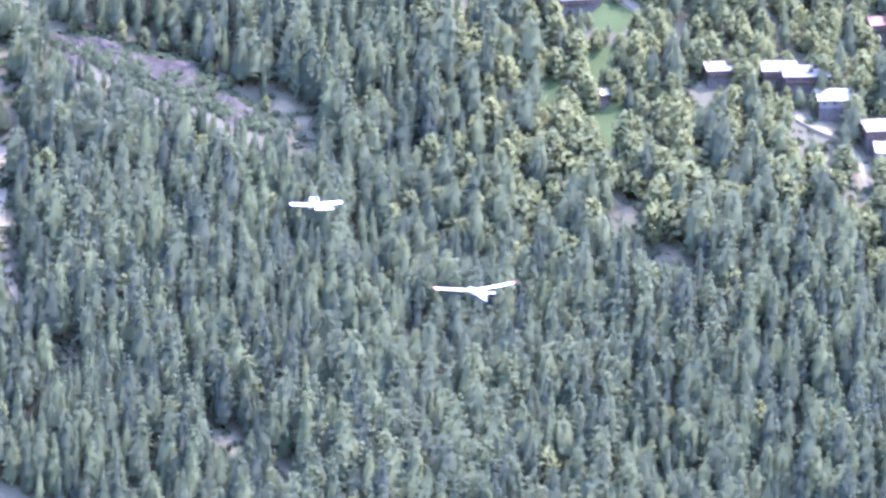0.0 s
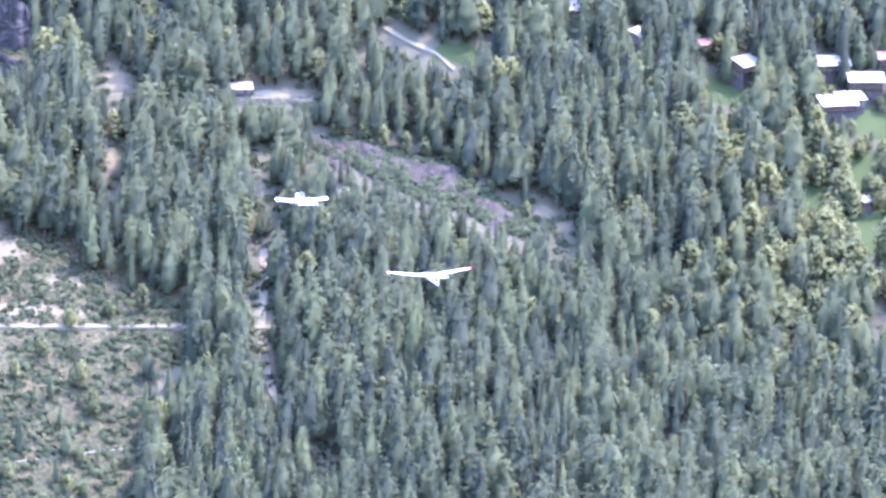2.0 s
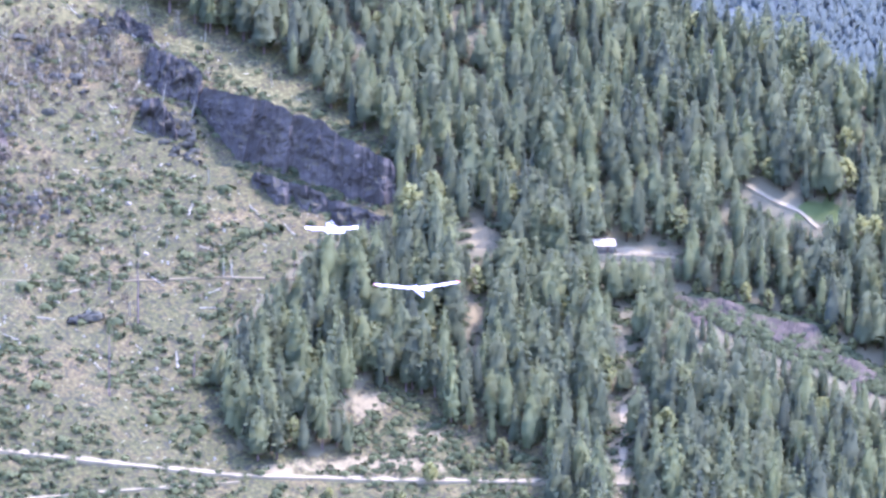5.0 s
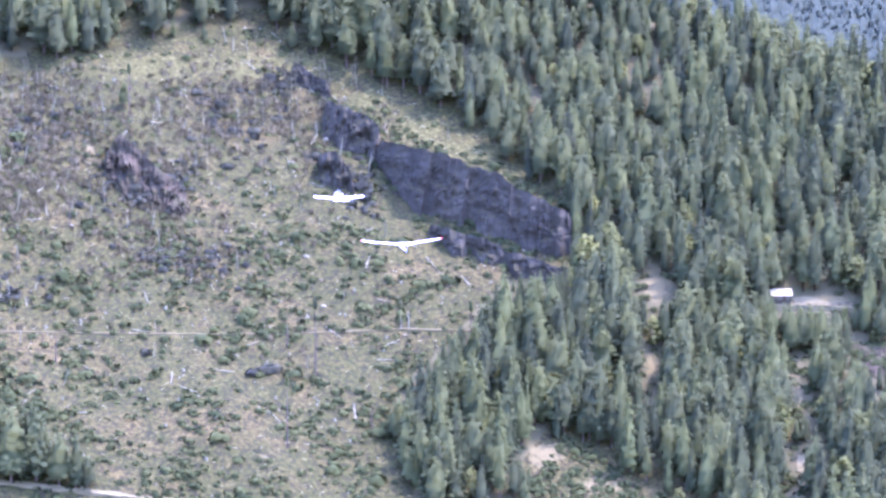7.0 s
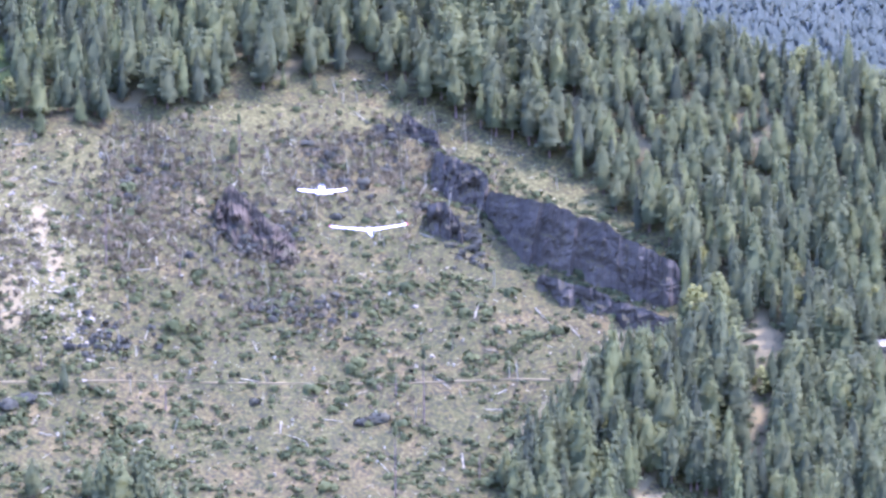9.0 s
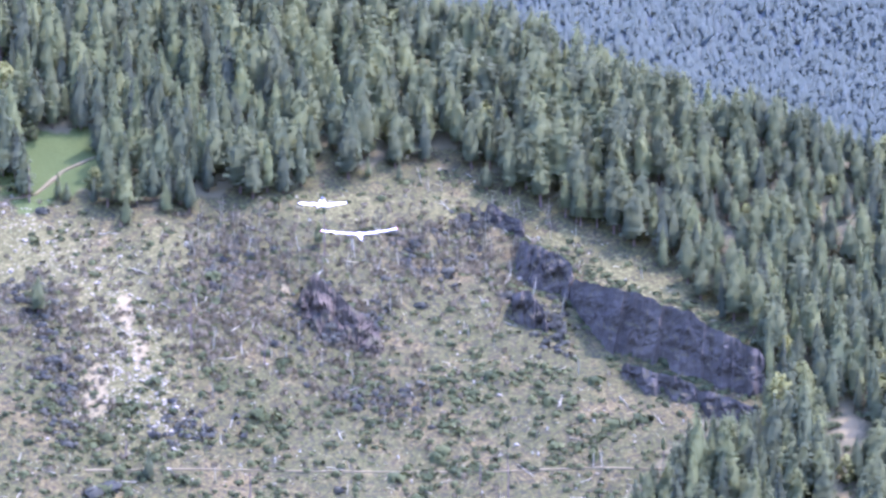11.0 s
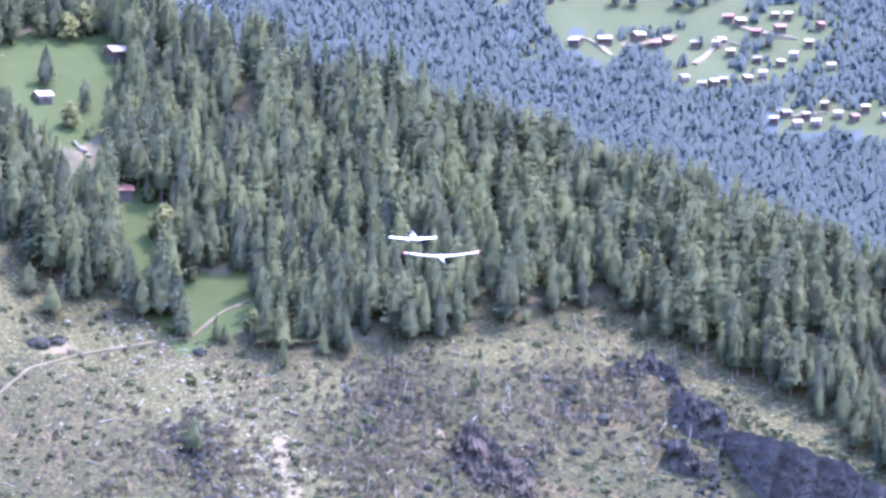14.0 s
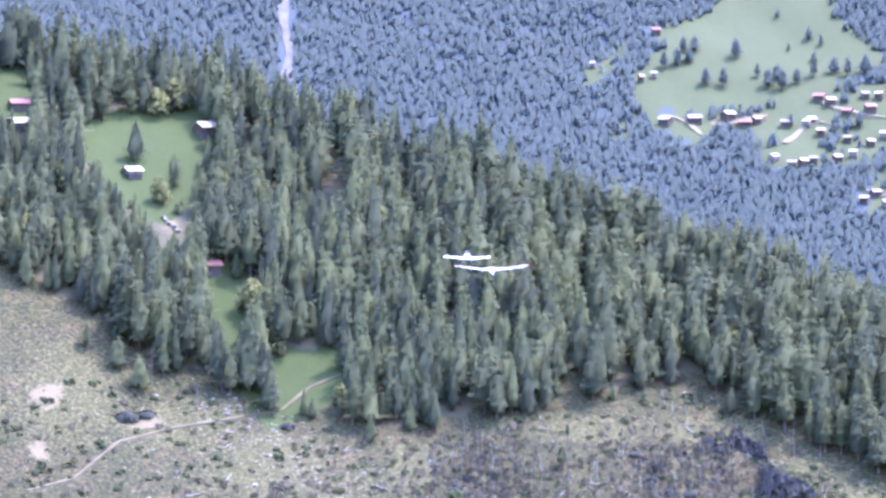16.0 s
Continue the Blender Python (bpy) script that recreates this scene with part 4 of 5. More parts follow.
def fence(u0, v0, u1, v1, posts):
    """A plain timber fence: uprights and two rails along the edge of the sandy yard."""
    top = new("fence")
    a, b = spot(u0, v0), spot(u1, v1)
    top.location = a
    feet = []
    for i in range(posts):
        q = a.lerp(b, i / (posts - 1))
        q.z = float(height(q.x, q.y))
        feet.append(q - a)
        bm = bmesh.new()
        box(bm, -0.12, -0.12, -0.4, 0.12, 0.12, 1.5)
        part("post", bm, TIMBER, top).location = q - a
    for lift in (0.7, 1.25):
        bm = bmesh.new()
        tube(bm, [tuple(q + Vector((0, -0.15, lift))) for q in feet], [0.07] * posts, 5)
        part("rail", bm, TIMBER, top)
    tagged(top, "dark timber fence beside a sandy yard", "fence")


fence(815, -190, 925, -192, 9)
for u, v, w, d, h, turn, kind in CHALETS:
    chalet(u, v, w, d, h, turn, kind)
for u, v, w, d, h, turn, kind in HUTS:
    chalet(u, v, w, d, h, turn, kind, name="cabin", where="in a clearing")
for i, (u, v, wide, kind) in enumerate(FAR_CHALETS):
    w = wide * 0.44
    chalet(u, v - 8, w, w * 0.8, 4.5 + (i % 3) * 0.5, (i * 37) % 80 - 30, kind, True, where="in the far village")

# ---------- brush, stumps, logs and stones on the cleared slope ----------
def bush_proto(seed, leaves=18, flat=0.7):
    rg = np.random.RandomState(seed)
    V, T = [], []
    for k in range(leaves):
        n = rg.normal(size=3)
        n[2] = abs(n[2]) * flat
        n /= np.linalg.norm(n)
        p = n * rg.uniform(0.55, 1.0) * np.array([1, 1, 0.8])
        s = np.cross(n, rg.normal(size=3))
        s /= np.linalg.norm(s)
        t = np.cross(n, s)
        w = rg.uniform(0.3, 0.6)
        b = len(V)
        V += [p + s * w, p + t * w, p - s * w, p - t * w + n * 0.25]
        T += [(b, b + 1, b + 2), (b, b + 2, b + 3)]
    return np.array(V), np.array(T), trunk_arrays(0.5, 0.08, sides=3)


def brush_proto(seed, twigs=30):
    """Bare scrub: a sheaf of thin upright twigs."""
    rg = np.random.RandomState(seed)
    V, T = [], []
    for k in range(twigs):
        a, q = rg.uniform(0, 6.28), rg.uniform(0, 0.9)
        o = np.array([q * math.cos(a), q * math.sin(a), -0.1])
        e = o + np.array([rg.normal() * 0.45, rg.normal() * 0.45, rg.uniform(0.7, 2.0)])
        s = np.array([math.cos(a + 1.5), math.sin(a + 1.5), 0]) * rg.uniform(0.05, 0.13)
        b = len(V)
        V += [o + s, o - s, e, (o + e) / 2 + s * 2 + [0, 0, 0.3]]
        T += [(b, b + 1, b + 2), (b, b + 2, b + 3)]
    return np.array(V), np.array(T), trunk_arrays(0.5, 0.05, sides=3)


def scatter(count, seed, u0, u1, v0, v1, weight, sizes, n_protos, zone=CLEARING):
    rg = np.random.RandomState(seed)
    rows = []
    while len(rows) < count:
        u, v = rg.uniform(u0, u1), rg.uniform(v0, v1)
        if rg.uniform() > weight(u, v) or not inside(zone, np.array([u]), np.array([v]))[0]:
            continue
        az, t = u / ARC, math.tan(DIP + v / ARC)
        r = 0.745 * (1500 + 250 * az) / (0.625 - t)
        for _ in range(3):
            x, y = r * math.sin(az), r * math.cos(az)
            r += (r * t - float(height(x, y))) / (0.625 - t) * 0.9
        x, y = r * math.sin(az), r * math.cos(az)
        rows.append((x, y, float(height(x, y)) - 0.05, rg.uniform(*sizes) * rg.uniform(0.7, 1.2), rg.uniform(0, 6.28), rg.randint(n_protos), rg.uniform(), rg.uniform(0.9, 1.5)))
    return rows


def blob(u, v, cu, cv, a, b):
    return math.exp(-(((u - cu) / a) ** 2 + ((v - cv) / b) ** 2))


def green_weight(u, v):
    patch = 0.5 + 0.5 * math.sin(u / 47 + 2 * math.sin(v / 60)) * math.sin(v / 33 + 1.5 * math.sin(u / 80))
    return min(1, 0.12 + 0.9 * patch ** 2) * (1.0 if v < -40 else 0.35)


def grey_weight(u, v):
    return min(1, 0.02 + blob(u, v, -520, 150, 110, 70) + blob(u, v, -330, 40, 70, 55) + blob(u, v, -180, 160, 120, 60) + 0.6 * blob(u, v, -20, 80, 60, 60)
               + blob(u, v, -560, 40, 90, 60) + 0.7 * blob(u, v, -800, -20, 60, 120) + 0.6 * blob(u, v, -300, -90, 130, 50) + 0.8 * blob(u, v, -900, 60, 120, 60))


BUSHES = [finish(bush_proto(s), 0.8, 0) for s in (1, 2, 3)]
BRUSHES = [finish(brush_proto(s), 0.8, 0) for s in (4, 5, 6)]
stuff("bushes", scatter(7200, 21, -1400, 700, -900, 330, green_weight, (0.4, 1.6), 3), BUSHES, BUSH, "low green bushes scattered over the cleared slope", "bushes", False)
stuff("dry_brush", scatter(2500, 22, -1300, 300, -300, 320, grey_weight, (0.5, 1.25), 3), BRUSHES, BRUSH, "grey-brown leafless scrub and branch litter", "brush", False)
stuff("undergrowth", scatter(1300, 23, 880, 1340, -450, -250, lambda u, v: 0.6, (0.8, 1.9), 3, OUTCROP), BUSHES, BUSH, "green tufts growing on the rock slabs", "bushes", False)
stuff("ledge_bushes", scatter(800, 24, -30, 460, -180, 260, lambda u, v: 0.6, (0.5, 1.4), 3,
                              [(-30, 190), (92, 140), (200, 92), (345, 30), (450, -45), (420, -180), (330, -140), (250, -100), (170, -70), (75, 50)]), BUSHES, BUSH,
      "green tufts on the cliff ledges", "bushes", False)

def bare_tree(seed, tall=11.0):
    """A leafless grey tree: trunk, upswept limbs and a haze of twigs."""
    rg = random.Random(seed)
    top = new("bare_tree")
    bm = bmesh.new()
    tube(bm, [(0, 0, -0.6), (0.1, 0.1, tall * 0.5), (0.0, 0.2, tall)], [0.16, 0.11, 0.03], 5)
    part("trunk", bm, GREYWOOD, top)
    for i in range(9):
        z, a, l = tall * rg.uniform(0.25, 0.9), rg.uniform(0, 6.28), rg.uniform(1.2, 2.6)
        bm = bmesh.new()
        e = Vector((l * math.cos(a), l * math.sin(a), z + l * rg.uniform(0.3, 0.9)))
        tube(bm, [(0.05, 0.05, z), tuple(e)], [0.06, 0.02], 3)
        limb = part("limb", bm, GREYWOOD, top)
        V, T = [], []
        for k in range(18):
            o = Vector((0, 0, z)).lerp(e, rg.uniform(0.3, 1.0))
            q = o + Vector((rg.uniform(-1, 1), rg.uniform(-1, 1), rg.uniform(0.1, 1.3)))
            w = Vector((rg.uniform(-1, 1), rg.uniform(-1, 1), 0)) * 0.24
            V += [tuple(o + w), tuple(o - w), tuple(q)]
            T.append((3 * k, 3 * k + 1, 3 * k + 2))
        ob = new("twig_spray", raw_mesh("twig_spray", V, T, [BRUSH]))
        ob.parent = limb
        ob["kind"] = "stuff"
    return tagged(top, "leafless grey young tree on the cleared slope", "tree", "leafless trees")


BARE = [bare_tree(s) for s in (1, 2, 3)]
bare_rows = scatter(84, 26, -620, 60, -60, 240, lambda u, v: min(1, blob(u, v, -150, 150, 130, 60) + 0.7 * blob(u, v, -520, 150, 80, 60) + 0.5 * blob(u, v, -330, 60, 90, 60)), (0.7, 1.2), 3)
for i, (x, y, z, s, a, k, _, wd) in enumerate(bare_rows):
    m = pose(x, y, z, 0, 0, math.degrees(a)) @ Matrix.Diagonal((s, s, s, 1))
    if i < 3:
        BARE[i].matrix_basis = m
    else:
        copy_thing(BARE[int(k)], pose(x, y, z, 0, 0, math.degrees(a)) @ Matrix.Diagonal((s, s, s, 1)))

# litter: short pale sticks and tufts of dry grass
def stick_proto(seed):
    rg = np.random.RandomState(seed)
    a = rg.uniform(0, 6.28)
    d = np.array([math.cos(a), math.sin(a), rg.uniform(0.0, 0.5)])
    s = np.array([-d[1], d[0], 0]) * 0.06
    V = [-d + s, -d - s, d, np.array([0, 0, 0.12])]
    return np.array(V), np.array([(0, 1, 2), (0, 3, 2), (1, 2, 3)]), trunk_arrays(0.2, 0.05, sides=3)


STICKS = [finish(stick_proto(s), 0.8, 0) for s in range(6)]
stuff("branch_litter", scatter(2600, 25, -1350, 420, -620, 330, lambda u, v: 0.35 + 0.65 * grey_weight(u, v), (0.5, 1.5), 6), STICKS, GREYWOOD,
      "pale broken sticks littering the cleared slope", "branch litter", False)
# dark spots of bush and shade together: bearing, size of the dark bush
DARKS = [(-1144, 258, 3.6), (-1110, 262, 3.0), (-1040, 370, 2.2), (-860, 240, 2.2), (-120, -300, 3.2), (-150, -305, 2.4), (-340, -265, 2.0), (-670, -160, 2.0),
         (-300, 40, 3.0), (-340, 60, 3.4), (-370, 45, 3.0), (-320, 15, 2.8), (-280, 20, 2.6), (-350, 25, 3.0), (-140, 120, 2.4), (-190, 60, 2.0), (-90, 200, 3.0), (-60, 215, 2.6),
         (-110, 215, 2.4), (-40, 75, 2.6), (40, 20, 2.8), (55, 0, 2.4), (50, 35, 2.2), (-750, -250, 3.0), (-780, -260, 3.2), (-20, 60, 2.6), (-200, 170, 2.4), (-240, 190, 2.2)]

scrub = scatter(260, 28, 340, 700, -590, -410, lambda u, v: 0.8, (0.6, 1.7), 3, GLADE)
scrub += scatter(900, 29, -350, 690, -960, -602, lambda u, v: 0.2 + 0.8 * green_weight(u, v), (0.7, 2.0), 3)
for i, (x, y, z, s, a, k, _, wd) in enumerate(scatter(46, 30, -320, 680, -930, -640, lambda u, v: 0.25 + 0.75 * (u > 250), (0.28, 0.62), 3)):
    tree(("round", "pine", "spruce")[i % 3], int(k), (x, y, z, s, a, k, 0, 1.0), ("small leafy tree below the gravel road", "small pine below the gravel road",
                                                                             "small spruce below the gravel road")[i % 3], "small trees below the road")
scrub += scatter(60, 33, 1030, 1195, -175, -60, lambda u, v: 1.0, (0.8, 2.0), 3, [(1030, -85), (1090, -118), (1172, -160), (1180, -175), (1090, -160), (1030, -120)])
for n, p in enumerate(SOILS):
    a = np.array(p)
    (u0, v0), (u1, v1) = a.min(0), a.max(0)
    if u0 > 300:
        wide = [(u0 - 26, v0 - 26), (u1 + 26, v0 - 26), (u1 + 26, v1 + 10), (u0 - 26, v1 + 10)]
        scrub += scatter(22, 300 + n, u0 - 26, u1 + 26, v0 - 26, v1 + 10, lambda u, v: 0.15 if inside(p, np.array([u]), np.array([v]))[0] else 1.0, (0.7, 1.8), 3, wide)
stuff("forest_scrub", scrub, BUSHES, BUSH, "low green scrub in the forest gaps", "bushes", False)


def hollow_shade_weight(u, v):
    return min(1, blob(u, v, -345, 40, 60, 42) + blob(u, v, -840, -50, 28, 90) + blob(u, v, -95, 208, 36, 22) + blob(u, v, 40, 25, 26, 36) + 0.5 * blob(u, v, -180, 140, 60, 40)
               + 0.5 * blob(u, v, -600, -150, 60, 24) + 0.6 * blob(u, v, -520, 130, 50, 40) + 0.6 * blob(u, v, -880, 80, 40, 40) + 0.35 * blob(u, v, -270, -110, 80, 30))


# scrub whose dark colour stands in for the shade lying in these hollows
stuff("dark_scrub", scatter(620, 32, -950, 120, -240, 270, hollow_shade_weight, (0.7, 1.7), 3), BUSHES, SHADE_JUNIPER, "juniper scrub in the hollows, coloured dark for their shade", "scrub", False)
BUSH_MESHES = [raw_mesh("bush", v, t, [BUSH], normals=crown_normals(v, 0.8, 0)) for v, t, _ in BUSHES]
for x, y, z, s, a, k, _, wd in scatter(140, 31, -800, 350, -520, 200, green_weight, (1.5, 2.6), 3):
    ob = new("bush", BUSH_MESHES[int(k)])
    ob.matrix_basis = pose(x, y, z, 0, 0, math.degrees(a)) @ Matrix.Diagonal((s * wd, s * wd, s, 1))
    tagged(ob, "rounded green bush on the cleared slope", "bush", "bushes on the slope")


# bushes in the dark colour that holds the shade of pits and hollows
JUNIPERS = [raw_mesh("juniper_bush", v, t, [SHADE_JUNIPER], normals=crown_normals(v, 0.8, 0)) for v, t, _ in (finish(bush_proto(s, 60), 0.8, 0) for s in (11, 12, 13))]
for i, (u, v, size) in enumerate(DARKS):
    p = spot(u, v)
    ob = new("juniper_bush", JUNIPERS[i % 3])
    ob.matrix_basis = pose(p.x, p.y, p.z - 0.1, 0, 0, i * 47) @ Matrix.Diagonal((size * 1.3, size, size * 0.8, 1))
    tagged(ob, "large spreading juniper bush coloured dark for hollow shade", "bush", "juniper bushes")


def stone_mesh(seed, name="boulder", material=PALEROCK):
    bm = bmesh.new()
    bmesh.ops.create_icosphere(bm, subdivisions=2, radius=1.0)
    for v in bm.verts:
        n = noise.fractal(v.co * 1.3 + Vector((seed * 5, 0, 0)), 0.8, 2.0, 3)
        v.co = v.co * (1 + 0.45 * n)
        v.co.z *= 0.65
    me = bpy.data.meshes.new(name)
    bm.to_mesh(me)
    bm.free()
    me.materials.append(material)
    return me


STONES = [stone_mesh(s) for s in (1, 2, 3, 4)]


def stone_weight(u, v):
    return min(1, 0.015 + blob(u, v, -690, -70, 55, 70) + 0.8 * blob(u, v, -740, 20, 45, 60) + 0.5 * blob(u, v, -850, 150, 60, 60) + 0.45 * blob(u, v, -960, 260, 80, 50)
               + 0.5 * blob(u, v, -640, -140, 40, 40) + 0.2 * blob(u, v, -760, 110, 60, 60))


for x, y, z, s, a, k, _, wd in scatter(280, 41, -1150, 100, -230, 330, stone_weight, (0.25, 0.95), 4):
    ob = new("boulder", STONES[int(k)])
    ob.matrix_basis = pose(x, y, z + s * 0.2, 0, 15, math.degrees(a)) @ Matrix.Diagonal((s * wd, s, s, 1))
    tagged(ob, "pale limestone boulder lying on the slope", "rock", "boulders on the slope")


for i in range(12):
    p = spot(-1082 + (i * 37) % 30, 588 + (i * 23) % 30)
    s = 0.5 + (i * 7 % 5) * 0.22
    ob = new("boulder", STONES[i % 4])
    ob.matrix_basis = pose(p.x, p.y, p.z + 0.2 * s, 0, 10, i * 50) @ Matrix.Diagonal((s * 1.3, s, s, 1))
    tagged(ob, "pale boulder in a gap below the alpine meadow", "rock", "boulders below the meadow")


def pebble_proto(seed):
    rg = np.random.RandomState(seed)
    V = np.array([(1, 0, 0), (-1, 0, 0), (0, 1, 0), (0, -1, 0), (0, 0, 0.8), (0.1, 0.1, -0.4)]) * rg.uniform(0.6, 1.2, (6, 3))
    T = np.array([(0, 2, 4), (2, 1, 4), (1, 3, 4), (3, 0, 4), (2, 0, 5), (1, 2, 5), (3, 1, 5), (0, 3, 5)])
    return V, T, trunk_arrays(0.2, 0.05, sides=3)


stuff("rubble", scatter(1600, 27, -1200, 300, -260, 330, lambda u, v: min(1, 1.2 * stone_weight(u, v)), (0.15, 0.6), 4), [finish(pebble_proto(s), 0.8, 0) for s in range(4)], PALEROCK,
      "pale broken limestone rubble strewn down the slope", "rubble", False)


def log_mesh(seed):
    rg = random.Random(seed)
    bm = bmesh.new()
    n = 5
    tube(bm, [(-0.5 + i / n, 0.015 * rg.uniform(-1, 1), 0.012 * rg.uniform(-1, 1)) for i in range(n + 1)], [0.028 - 0.016 * i / n for i in range(n + 1)], 6)
    for i in range(4):
        x, a = rg.uniform(-0.1, 0.45), rg.uniform(0, 6.28)
        tube(bm, [(x, 0, 0), (x + 0.05, 0.09 * math.cos(a), 0.09 * abs(math.sin(a)))], [0.008, 0.003], 4)
    me = bpy.data.meshes.new("fallen_log")
    bm.to_mesh(me)
    bm.free()
    me.materials.append(GREYWOOD)
    return me


LOGS = [log_mesh(s) for s in (1, 2, 3)]
rg = random.Random(8)
for x, y, z, s, a, k, _, wd in scatter(190, 51, -1200, 350, -420, 320, lambda u, v: 0.25 + 0.75 * grey_weight(u, v), (3.0, 7.5), 3):
    ob = new("fallen_log", LOGS[int(k)])
    d = Vector((math.cos(a), math.sin(a), 0))
    zs = [float(height(x + d.x * q, y + d.y * q)) for q in (-s / 2, s / 2)]
    tilt = -math.degrees(math.atan2(zs[1] - zs[0], s))
    ob.matrix_basis = pose(x, y, (zs[0] + zs[1]) / 2 + 0.12 * s * 0.3, 0, tilt, math.degrees(a)) @ Matrix.Diagonal((s, s * 1.25, s * 1.25, 1))
    tagged(ob, "bleached fallen tree trunk on the cleared slope", "log", "fallen trunks")

snag = bmesh.new()
tube(snag, [(0, 0, -0.4), (0.05, 0.02, 0.5), (0.02, 0.08, 1.0)], [0.05, 0.035, 0.012], 6)
for z, a in ((0.45, 0.4), (0.6, 2.2), (0.72, 4.0), (0.85, 5.4)):
    tube(snag, [(0.03, 0.03, z), (0.16 * math.cos(a), 0.16 * math.sin(a), z + 0.05)], [0.012, 0.004], 4)
SNAG = bpy.data.meshes.new("dead_trunk")
snag.to_mesh(SNAG)
snag.free()
SNAG.materials.append(GREYWOOD)
for x, y, z, s, a, k, _, wd in scatter(110, 61, -700, 330, -350, 300, lambda u, v: 0.15 + 0.85 * grey_weight(u, v), (2.5, 7.0), 3):
    ob = new("dead_trunk", SNAG)
    ob.matrix_basis = pose(x, y, z, rg.uniform(-14, 14), rg.uniform(-14, 14), math.degrees(a)) @ Matrix.Diagonal((s * 0.8, s * 0.8, s, 1))
    tagged(ob, "dead broken grey trunk standing on the slope", "snag", "dead trunks")

stump = bmesh.new()
tube(stump, [(0, 0, -0.4), (0, 0, 0.05), (0, 0, 0.55)], [0.5, 0.36, 0.3], 8)
STUMP = bpy.data.meshes.new("stump")
stump.to_mesh(STUMP)
stump.free()
STUMP.materials.append(GREYWOOD)
for x, y, z, s, a, k, _, wd in scatter(260, 71, -700, 400, -560, 300, lambda u, v: 0.6, (0.7, 1.2), 3):
    ob = new("stump", STUMP)
    ob.matrix_basis = pose(x, y, z, 0, 0, math.degrees(a)) @ Matrix.Diagonal((s, s, s, 1))
    tagged(ob, "weathered sawn tree stump on the clearing", "stump", "stumps")


# ---------- the two aircraft ----------
def loft(bm, sections, sides=14):
    """A body through elliptical sections: (y, z, half width, half height)."""
    rings = [[bm.verts.new((w * math.cos(a), y, z + h * math.sin(a))) for a in (2 * math.pi * k / sides for k in range(sides))] for y, z, w, h in sections]
    for a, b in zip(rings, rings[1:]):
        for k in range(sides):
            bm.faces.new((a[k], a[(k + 1) % sides], b[(k + 1) % sides], b[k]))
    bm.faces.new(rings[0])
    bm.faces.new(rings[-1][::-1])
    bmesh.ops.recalc_face_normals(bm, faces=bm.faces)


def aerofoil(bm, stations):
    """A wing, fin or tailplane: (point of the leading edge, chord, thickness, up vector)."""
    prof = ((0.0, 0.0), (0.08, 0.55), (0.3, 1.0), (0.65, 0.6), (1.0, 0.04), (0.65, -0.25), (0.3, -0.45), (0.08, -0.35))
    rings = [[bm.verts.new(Vector(p) + Vector((0, -c * q, 0)) + Vector(up) * (t * s / 2)) for q, s in prof] for p, c, t, up in stations]
    for a, b in zip(rings, rings[1:]):
        for k in range(8):
            bm.faces.new((a[k], a[(k + 1) % 8], b[(k + 1) % 8], b[k]))
    bm.faces.new(rings[0])
    bm.faces.new(rings[-1][::-1])
    bmesh.ops.recalc_face_normals(bm, faces=bm.faces)


def half_wing(top, side, span, root, tip, dihedral, z, y, red):
    """One wing from the root to the painted tip, which is a part of its own."""
    up = (0, 0, 1)

    def at(s):
        x = side * span / 2 * s
        return (x, y - (root - tip) * 0.25 * s, z + abs(x) * math.tan(radians(dihedral * (0.75 + 0.5 * s)))), root + (tip - root) * s, 0.13 * (root + (tip - root) * s), up
    bm = bmesh.new()
    aerofoil(bm, [at(s) for s in (0, 0.3, 0.6, 0.85, red)])
    wing = part("wing", bm, WHITEPAINT, top)
    bm = bmesh.new()
    aerofoil(bm, [at(s) for s in (red + 0.001, (1 + red) / 2)] + [(Vector(at(1.0)[0]) + Vector((0, -tip * 0.15, 0.012)), tip * 0.6, 0.05 * tip, up)])
    part("wing_tip", bm, REDPAINT if red < 0.99 else WHITEPAINT, wing, "red painted wing tip" if red < 0.99 else "")


def glider():
    top = new("glider")
    bm = bmesh.new()
    loft(bm, [(0.36, 0, 0.005, 0.005), (0.33, 0, 0.028, 0.03), (0.22, 0.01, 0.05, 0.06), (0.08, 0.012, 0.055, 0.068), (-0.08, 0.005, 0.04, 0.045), (-0.25, 0, 0.022, 0.024), (-0.72, 0.008, 0.012, 0.014)])
    part("fuselage", bm, WHITEPAINT, top, smooth=True)
    bm = bmesh.new()
    loft(bm, [(0.29, 0.045, 0.004, 0.003), (0.22, 0.06, 0.03, 0.022), (0.12, 0.066, 0.032, 0.026), (0.04, 0.06, 0.01, 0.008)], 10)
    part("canopy", bm, GLASS, top, "dark tinted canopy", smooth=True)
    for side in (-1, 1):
        half_wing(top, side, 2.0, 0.15, 0.08, 5.5, 0.045, 0.10, 0.955)
    bm = bmesh.new()
    aerofoil(bm, [((0, -0.58, 0.0), 0.15, 0.014, (1, 0, 0)), ((0, -0.66, 0.19), 0.09, 0.008, (1, 0, 0))])
    part("fin", bm, WHITEPAINT, top)
    bm = bmesh.new()
    aerofoil(bm, [((-0.2, -0.69, 0.185), 0.055, 0.006, (0, 0, 1)), ((0, -0.655, 0.185), 0.085, 0.009, (0, 0, 1)), ((0.2, -0.69, 0.185), 0.055, 0.006, (0, 0, 1))])
    part("tailplane", bm, WHITEPAINT, top)
    return tagged(top, "white glider with slender wings and red tips in flight", "glider")


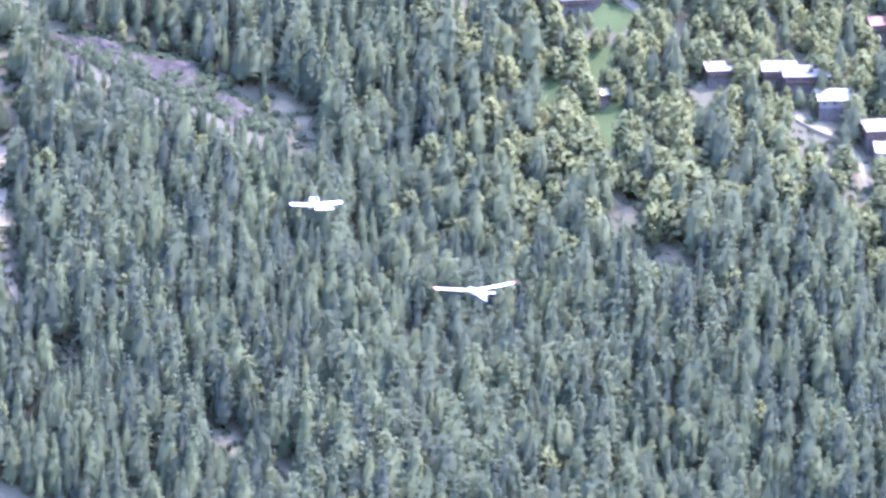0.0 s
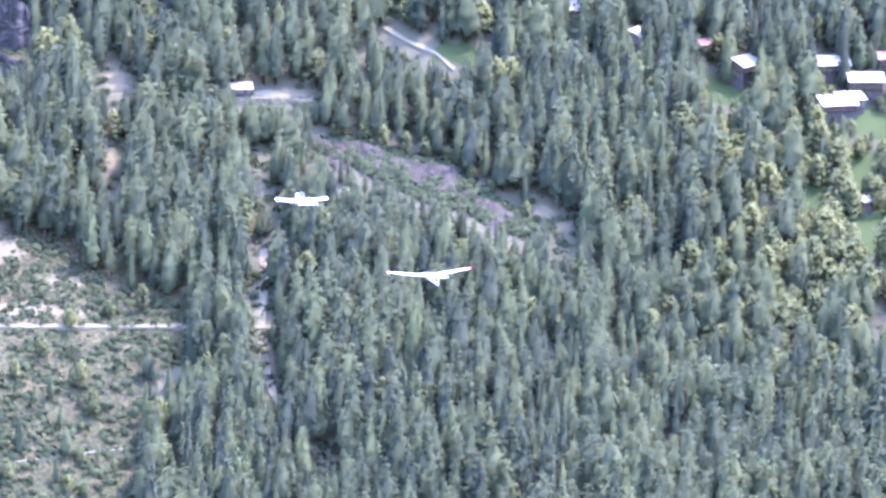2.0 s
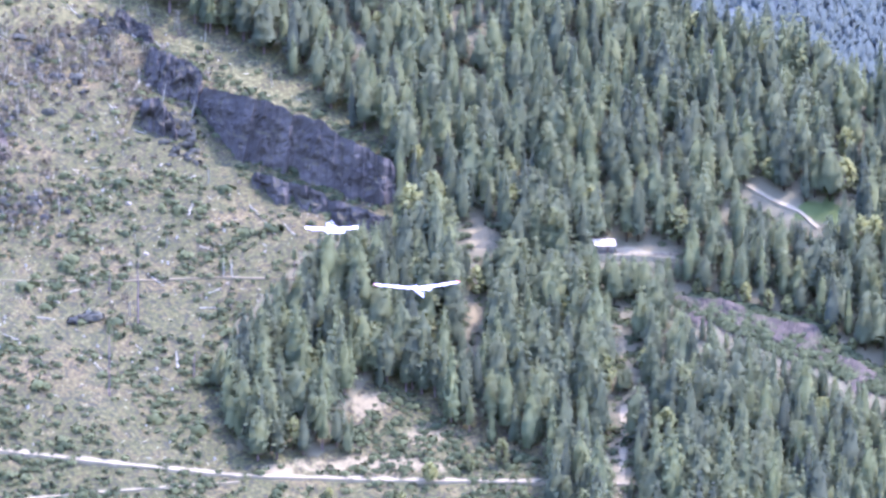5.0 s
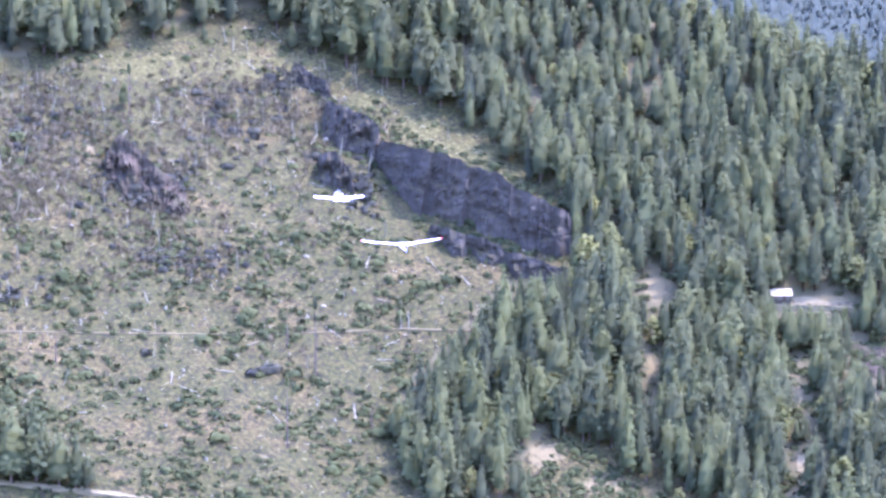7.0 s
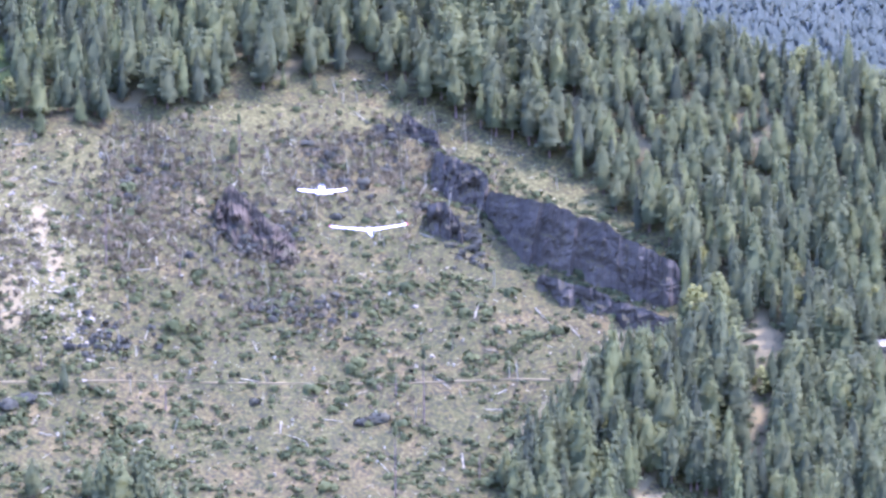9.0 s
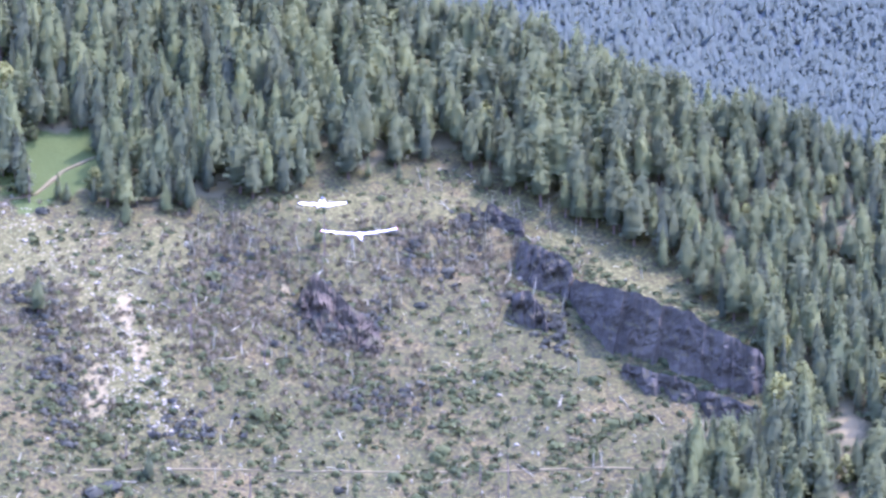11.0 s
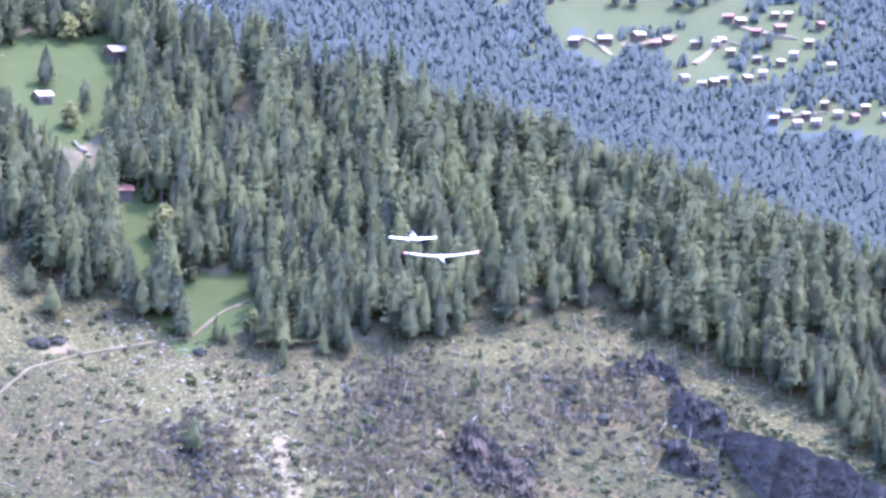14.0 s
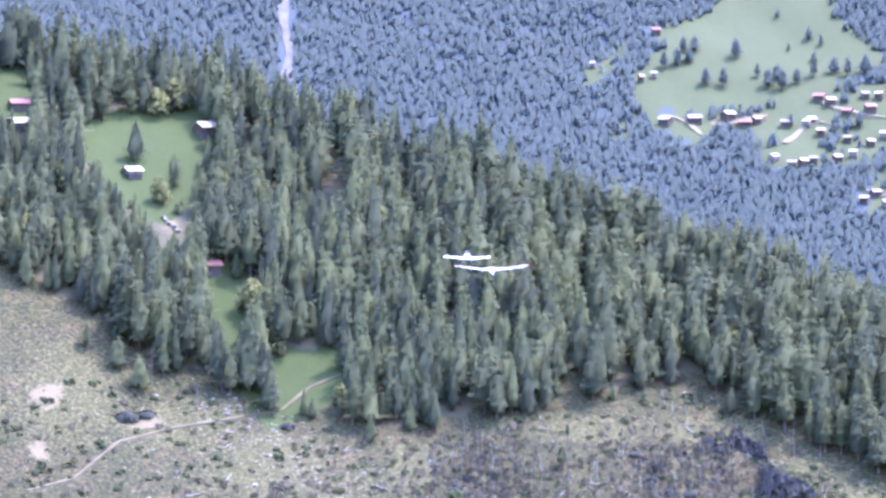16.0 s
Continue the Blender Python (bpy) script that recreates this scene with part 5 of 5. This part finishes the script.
def tow_plane():
    top = new("tow_plane")
    bm = bmesh.new()
    loft(bm, [(0.40, 0, 0.05, 0.05), (0.36, 0, 0.075, 0.075), (0.15, 0.01, 0.085, 0.095), (-0.1, 0.01, 0.07, 0.08), (-0.35, 0.0, 0.035, 0.045), (-0.6, 0.005, 0.012, 0.02)])
    part("fuselage", bm, WHITEPAINT, top, smooth=True)
    bm = bmesh.new()
    loft(bm, [(0.2, 0.08, 0.02, 0.01), (0.12, 0.11, 0.055, 0.05), (-0.02, 0.11, 0.055, 0.05), (-0.14, 0.08, 0.02, 0.012)], 10)
    part("canopy", bm, GLASS, top, "dark tinted canopy", smooth=True)
    for side in (-1, 1):
        half_wing(top, side, 1.34, 0.25, 0.19, 3.5, -0.045, 0.16, 0.995)
    bm = bmesh.new()
    aerofoil(bm, [((0, -0.42, 0.0), 0.2, 0.016, (1, 0, 0)), ((0, -0.52, 0.2), 0.1, 0.008, (1, 0, 0))])
    part("fin", bm, WHITEPAINT, top)
    bm = bmesh.new()
    aerofoil(bm, [((-0.24, -0.5, 0.02), 0.1, 0.008, (0, 0, 1)), ((0, -0.46, 0.02), 0.15, 0.012, (0, 0, 1)), ((0.24, -0.5, 0.02), 0.1, 0.008, (0, 0, 1))])
    part("tailplane", bm, WHITEPAINT, top)
    bm = bmesh.new()
    for a in (0.4, 0.4 + math.pi):
        d = Vector((math.cos(a), 0, math.sin(a)))
        tube(bm, [(0, 0.425, 0), d * 0.08 + Vector((0, 0.425, 0)), d * 0.15 + Vector((0, 0.425, 0))], [0.012, 0.014, 0.005], 6)
    part("propeller", bm, TIMBER, top, "wooden propeller")
    for side in (-1, 1):
        bm = bmesh.new()
        tube(bm, [(side * 0.08, 0.1, -0.05), (side * 0.15, 0.1, -0.17)], [0.01, 0.008], 6)
        leg = part("landing_leg", bm, WHITEPAINT, top)
        bm = bmesh.new()
        tube(bm, [(side * 0.14, 0.1, -0.17), (side * 0.165, 0.1, -0.17)], [0.04, 0.04], 12)
        part("wheel", bm, GLASS, leg, "black rubber wheel")
    return tagged(top, "white low-winged tow plane in flight", "airplane")


glider().matrix_basis = pose(-1.91, 104.67, -12.43, 4, 0.0, 8)
tow_plane().matrix_basis = pose(-3.36, 115.27, -12.52, 4, 1.0, 8)
